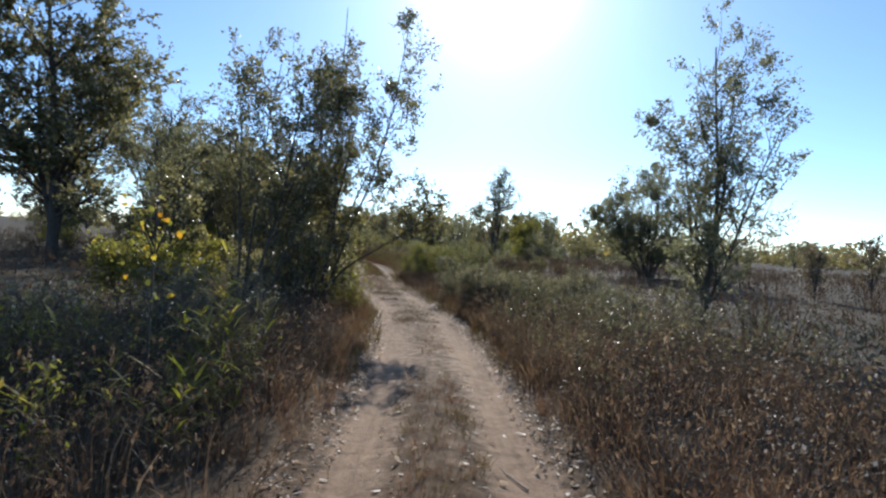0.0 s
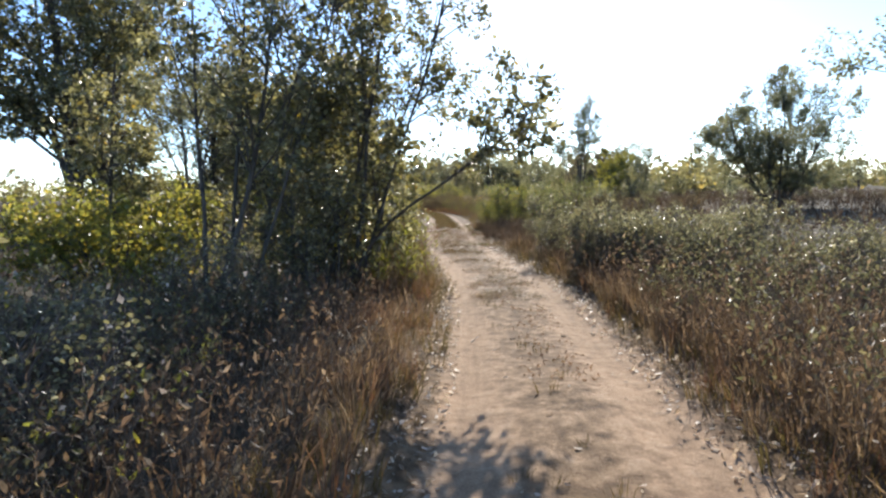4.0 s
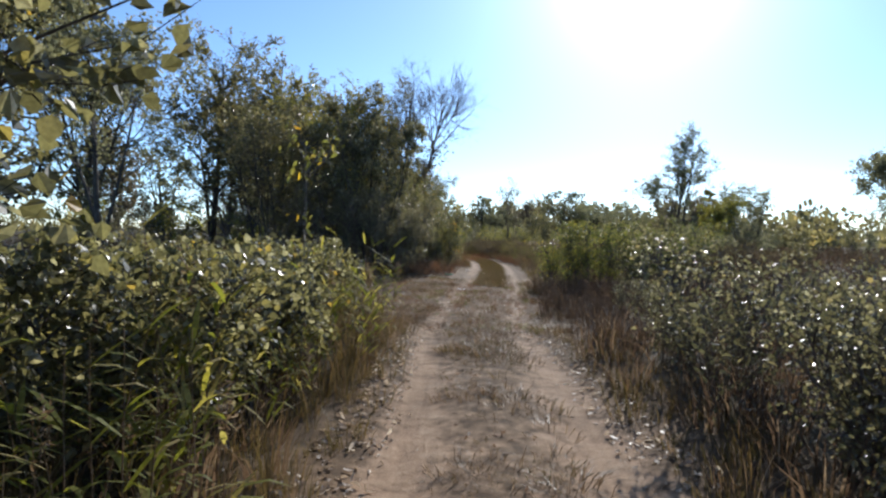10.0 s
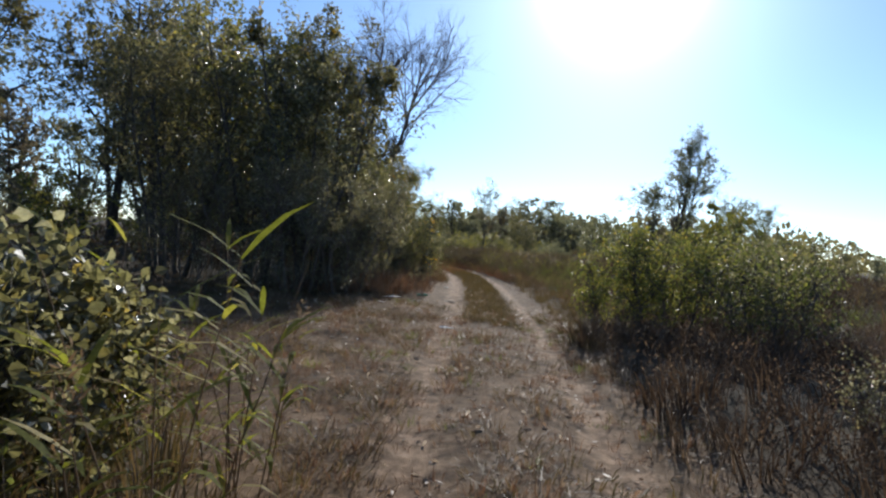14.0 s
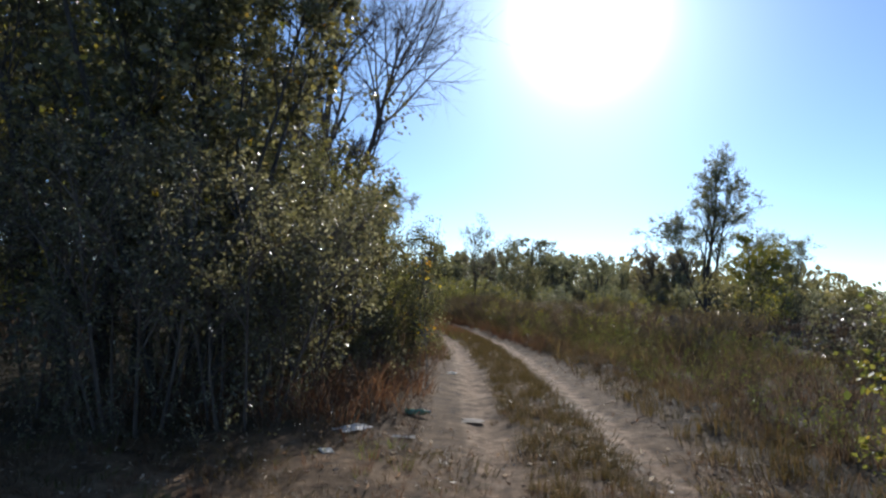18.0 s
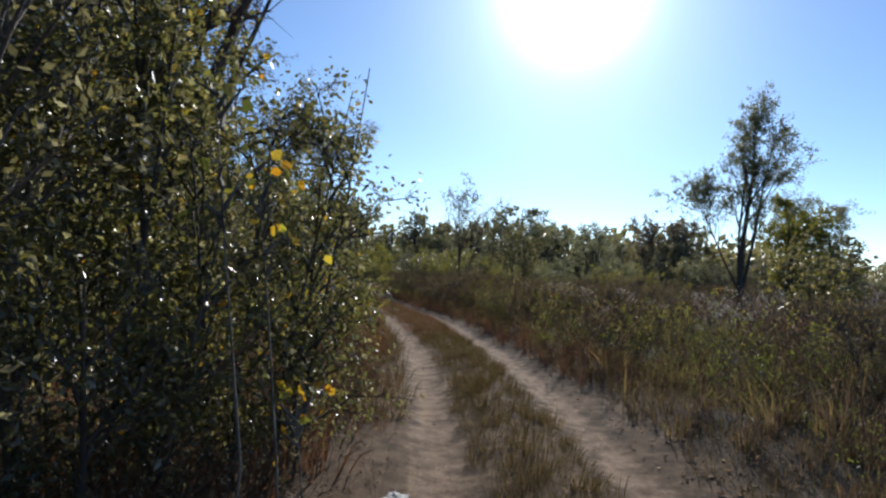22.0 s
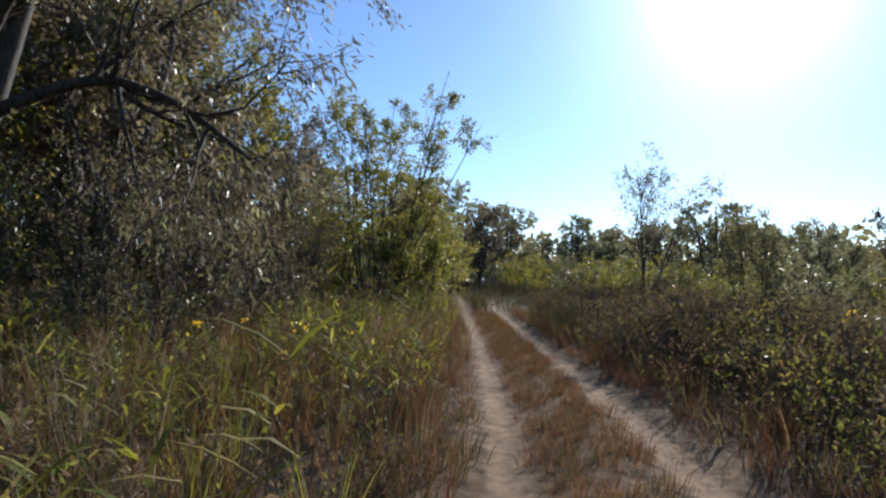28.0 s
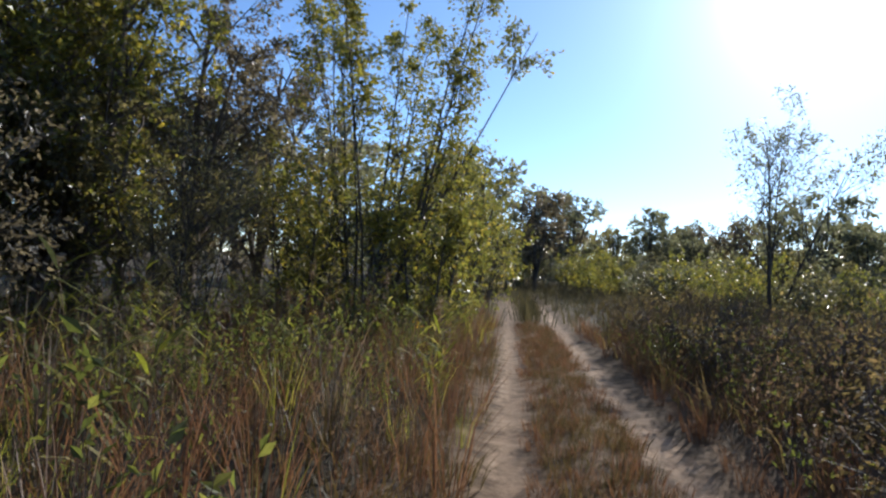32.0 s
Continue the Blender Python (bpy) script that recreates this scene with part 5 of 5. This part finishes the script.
# far out over the field
scatter("field_weeds", rng, W_FAR, spread(rng, -4, 60, 5.5, 30, 1900), 0.75, 1.25, [FIELD_WEED, TWIG], "brown weeds over the open field", "weeds")
scatter("field_weeds", rng, W_FAR, spread(rng, 55, 105, 1.6, 45, 1700), 0.8, 1.3, [FIELD_GREEN, TWIG], "grey-green weeds over the far field", "weeds")
scatter("field_weeds", rng, W_FAR, spread(rng, -4, 70, -30, -6.5, 900), 0.75, 1.2, [FIELD_GREEN, TWIG], "grey-green weeds behind the scrub", "weeds")
scatter("field_grass", rng, G_FAR, spread(rng, -4, 160, 7, 90, 3200), 0.8, 1.4, [FIELD_WEED], "brown grass over the open field", "grass")
scatter("field_grass", rng, G_FAR, spread(rng, -4, 110, -70, -7, 1200), 0.8, 1.3, [FIELD_WEED], "dull brown grass behind the scrub", "grass")
scatter("field_weeds", rng, W_FAR, spread(rng, 7, 40, -24, -6, 800), 0.75, 1.2, [FIELD_WEED, TWIG], "dark brown weeds behind the saplings", "weeds")
# clods of soil beside the right-hand rut
CUBE = np.array([[x, y, z] for x in (-1, 1) for y in (-1, 1) for z in (-0.5, 0.8)], float)
CUBE_Q = np.array([[0, 1, 3, 2], [4, 6, 7, 5], [0, 4, 5, 1], [2, 3, 7, 6], [1, 5, 7, 3], [0, 2, 6, 4]])
CLODS = [((CUBE * rng.uniform(0.6, 1.2, 3) + rng.normal(0, 0.25, CUBE.shape)) * 0.025, CUBE_Q, np.zeros(6, int)) for _ in range(7)]
SOIL = plain_material("crumbly soil", (0.19, 0.135, 0.09), 0.95, 40, 0.35, 0, 0.1)
scatter("soil_clods", rng, CLODS, np.concatenate([spread(rng, 29, 41, 1.0, 1.9, 520), spread(rng, 24, 33, -2.5, 1.3, 260), spread(rng, 8, 24, -0.4, 0.5, 90)]), 0.3, 1.1, [SOIL], "dark crumbly clods of soil beside the rut", "soil")
scatter("leaf_litter", rng, LEAF_FLAT, np.concatenate([spread(rng, 1, 24, 0.85, 1.35, 2200), spread(rng, 1, 24, -1.35, -0.82, 2600), spread(rng, 1, 45, -1.0, 1.0, 260), spread(rng, 2.5, 9, 0.1, 0.5, 240), spread(rng, 2.5, 9, -0.5, -0.1, 160)]), 0.5, 1.3, [LITTER], "pale curled fallen leaves along the ruts", "leaves")
scatter("leaf_litter", rng, LEAF_FLAT, np.concatenate([clumpy(rng, spread(rng, 10, 17.5, -0.2, 0.5, 1500), 1.4, 0.5), spread(rng, 16.8, 18.6, 0.2, 0.8, 260), clumpy(rng, spread(rng, 23.5, 34.5, -8, 1.4, 9000), 2.2, 0.55), spread(rng, 33, 42, 0.9, 1.9, 500), clumpy(rng, spread(rng, 18, 24, -0.5, 0.5, 500), 1.8, 0.5)]), 0.3, 0.95, [RUST_LITTER], "rust-brown fallen leaves on the sand", "leaves")


def reed_kind(rng, n, tall):
    e = new("reed_clump")
    tagged(e, "green reed clump with long arching blades", "reeds", "reed clumps")
    a = rng.uniform(0, 6.283, n)
    at = np.stack([np.cos(a), np.sin(a), np.zeros(n)], 1) * 0.22 * np.sqrt(rng.random(n))[:, None]
    way = np.stack([rng.normal(0, 0.12, n), rng.normal(0, 0.12, n), np.ones(n)], 1)
    P, R = grow(rng, at, way, tall * rng.uniform(0.6, 1.1, n), np.full(n, 0.006), 5, 0.04, 0.02)
    for b in range(n):
        part("stem", quad_mesh("stem", *tubes(P[b:b + 1], R[b:b + 1], 5), [STRAW], smooth=True), e)
    A, D = leaf_places(rng, P, 9, 0.2)
    m = len(A)
    az = rng.uniform(0, 6.283, m)
    d = np.stack([np.cos(az), np.sin(az), np.zeros(m)], 1)
    s = np.stack([-np.sin(az), np.cos(az), np.zeros(m)], 1)
    L = rng.uniform(0.2, 0.42, m)[:, None]
    arch = rng.uniform(0.15, 0.85, m)[:, None]
    rows = []
    for f, w in ((0, 0.35), (0.3, 1), (0.65, 0.85), (1.0, 0.05)):
        c = A + d * L * f * 0.85 + np.array([0, 0, 1]) * L * (0.75 * f - arch * f * f)
        rows += [c - s * 0.014 * w, c + s * 0.014 * w]
    V = np.stack(rows, 1).reshape(-1, 3)
    b = np.arange(m)[:, None] * 8
    tagged(part("foliage", quad_mesh("foliage", V, np.concatenate([b + [2 * i, 2 * i + 1, 2 * i + 3, 2 * i + 2] for i in range(3)]), [GREEN_REED]), e, "long green and yellowing reed blades"), kind="stuff")
    tips = np.repeat(P[:1, -1], 70, axis=0) + rng.normal(0, 1, (70, 3)) * [0.018, 0.018, 0.08]
    tagged(part("plume", quad_mesh("plume", *leaves(rng, tips, np.tile([0.3, 0, 1.0], (70, 1)), 0.05, 0.2, False, 0.6), [STRAW]), e, "dry pinkish seed plumes"), kind="stuff")
    return e


reeds = [reed_kind(rng, k, t) for k, t in ((5, 1.0), (5, 1.25), (6, 1.5), (5, 1.3))]
spots = np.concatenate([spread(rng, 3.6, 6.6, -2.6, -1.65, 12), spread(rng, 15.6, 24.4, -2.5, -1.4, 44), spread(rng, 42.5, 58, -7, -1.4, 95), spread(rng, 58, 64, -3, -1.3, 8)])
for i, (x, y, z) in enumerate(spots):
    m = pose(x, y, z - 0.02, 0, 0, rng.uniform(0, 360))
    if i < len(reeds):
        reeds[i].matrix_basis = m
    else:
        c = copy_thing(reeds[i % 4], m)
        k = rng.uniform(0.6, 1.0) if y > 30 or y < 8 else rng.uniform(0.7, 1.0)
        c.scale = (k, k, k)


# ---------------------------------------------------------------- litter along the track
PAPER = leaf_material("dirty white paper", [(0, (0.72, 0.69, 0.64)), (1, (0.8, 0.77, 0.72))], 0.4, 0.6, (1, 1, 0.95), 0.3)
PLASTIC_GREEN = plain_material("thin green plastic", (0.12, 0.3, 0.17), 0.2, 10, 0.15)
CARD = plain_material("weathered cardboard", (0.33, 0.26, 0.19), 0.85, 14, 0.2)
STICK = bark_material("pale dry stick", (0.2, 0.15, 0.1), (0.42, 0.34, 0.25), 20)


def crumpled(name, x, y, size, label, material, rz, flat=0.15, category="rubbish"):
    """A crumpled sheet lying on the ground."""
    n = 9
    g = np.linspace(-0.5, 0.5, n)
    U, V = np.meshgrid(g * size[0], g * size[1], indexing="ij")
    Z = 0.45 * np.abs(rng.normal(0, flat * min(size), U.shape)) * (1 - 1.5 * (np.abs(U / size[0]) ** 2 + np.abs(V / size[1]) ** 2)) + 0.006
    top = np.stack([U + rng.normal(0, 0.05 * size[0], U.shape), V + rng.normal(0, 0.05 * size[1], U.shape), np.maximum(Z, 0.006)], -1).reshape(-1, 3)
    i = np.arange(n * n).reshape(n, n)
    Q = np.stack([i[:-1, :-1], i[1:, :-1], i[1:, 1:], i[:-1, 1:]], -1).reshape(-1, 4)
    bot = top - [0, 0, 0.004]
    me = quad_mesh(name, np.concatenate([top, bot]), np.concatenate([Q, Q[:, ::-1] + n * n]), [material])
    ob = new(name, me)
    ob.matrix_world = pose(x, y, float(height(x, y)) + 0.004, 0, 0, rz)
    return tagged(ob, label, category)


crumpled("crumpled_paper", -4.05, 31.0, (0.23, 0.14), "crumpled white paper lying in the rut", PAPER, 20)
crumpled("plastic_bag", -5.72, 33.85, (0.32, 0.2), "torn white plastic bag on fallen leaves", PAPER, 60)
crumpled("crumpled_paper", -5.24, 33.8, (0.24, 0.08), "flattened white scrap among fallen leaves", PAPER, 10)
crumpled("crumpled_paper", -5.42, 38.4, (0.17, 0.13), "crumpled white wrapper at the rut's edge", PAPER, 80)
crumpled("cardboard_sheet", -4.75, 35.0, (0.34, 0.22), "flat weathered cardboard sheet in the rut", CARD, 15, 0.08)
crumpled("crumpled_paper", -5.75, 33.2, (0.15, 0.1), "pale crumpled scrap at the thicket's foot", PAPER, 130)
crumpled("crumpled_paper", -2.0, 14.2, (0.14, 0.09), "crumpled white scrap in the verge", PAPER, 40)


def bottle(x, y, rz):
    e = thing("plastic_bottle", x, y, "crushed green plastic bottle lying in the leaf litter", "bottle", sink=-0.04)
    e.rotation_euler = (0, radians(90), radians(rz))
    zs = np.array([-0.12, -0.118, -0.1, -0.03, 0.0, 0.04, 0.09, 0.115, 0.13, 0.15])
    rs = np.array([0.005, 0.03, 0.034, 0.03, 0.027, 0.033, 0.033, 0.02, 0.013, 0.013])
    P = np.stack([0 * zs, 0 * zs, zs], 1)[None]
    part("body", quad_mesh("body", *tubes(P, rs[None], 12), [PLASTIC_GREEN], smooth=True), e)
    zs = np.array([0.146, 0.147, 0.165, 0.166])
    part("cap", quad_mesh("cap", *tubes(np.stack([0 * zs, 0 * zs, zs], 1)[None], np.array([[0.004, 0.016, 0.016, 0.002]]), 12), [PAPER]), e, "white screw cap")


bottle(-5.3, 34.75, 15)
for x, y, L, rz in ((0.75, 4.6, 0.5, 120), (1.15, 4.9, 0.3, 100), (-0.95, 12.8, 0.3, 75), (-3.1, 24.4, 0.35, 70), (-2.0, 24.2, 0.5, 20), (-3.95, 29.2, 0.45, 80), (0.5, 13.2, 0.35, 95), (-1.5, 14.0, 0.3, 60), (-2.6, 23.0, 0.3, 115), (-2.3, 31.0, 0.4, 30), (-7.4, 52.2, 0.4, 40), (-8.6, 53.9, 0.3, 110)):
    P, R = grow(rng, np.zeros((1, 3)), np.array([[1.0, 0, 0]]), np.array([L]), np.array([0.009]), 7, 0.12, 0)
    P[..., 2] = 0.01 + 0.3 * np.abs(P[..., 2])
    ob = new("dry_stick", quad_mesh("dry_stick", *tubes(P, R, 6), [STICK], smooth=True))
    ob.matrix_world = pose(x, y, float(height(x, y)) + 0.003, 0, 0, rz)
    tagged(ob, "pale dry broken stick lying on the sand", "stick", "sticks")

# woods on the horizon beyond the field
WOODS = []
for _ in range(4):
    d = unit(rng.normal(0, 1, (150, 3))) * rng.uniform(0.5, 1, (150, 1)) ** 0.5 * [3.2, 3.2, 2.6] * rng.uniform(0.75, 1.2, (1, 3)) + [0, 0, 2.4]
    WOODS.append(plain(leaves(rng, d, np.tile([0, 0, 1.0], (150, 1)), 0.8, 0.8)))
a = np.concatenate([rng.uniform(0.12, 1.3, 210), rng.uniform(-1.2, -0.2, 90), rng.uniform(-0.45, 0.3, 110)])
r = np.concatenate([rng.uniform(190, 330, 300), rng.uniform(140, 200, 110)])
wx, wy = r * np.sin(a), r * np.cos(a)
scatter("far_woods", rng, WOODS, np.stack([wx, wy, height(wx, wy)], 1), 0.8, 1.7, [GREEN_DARK], "dull green woods on the far horizon", "woods")
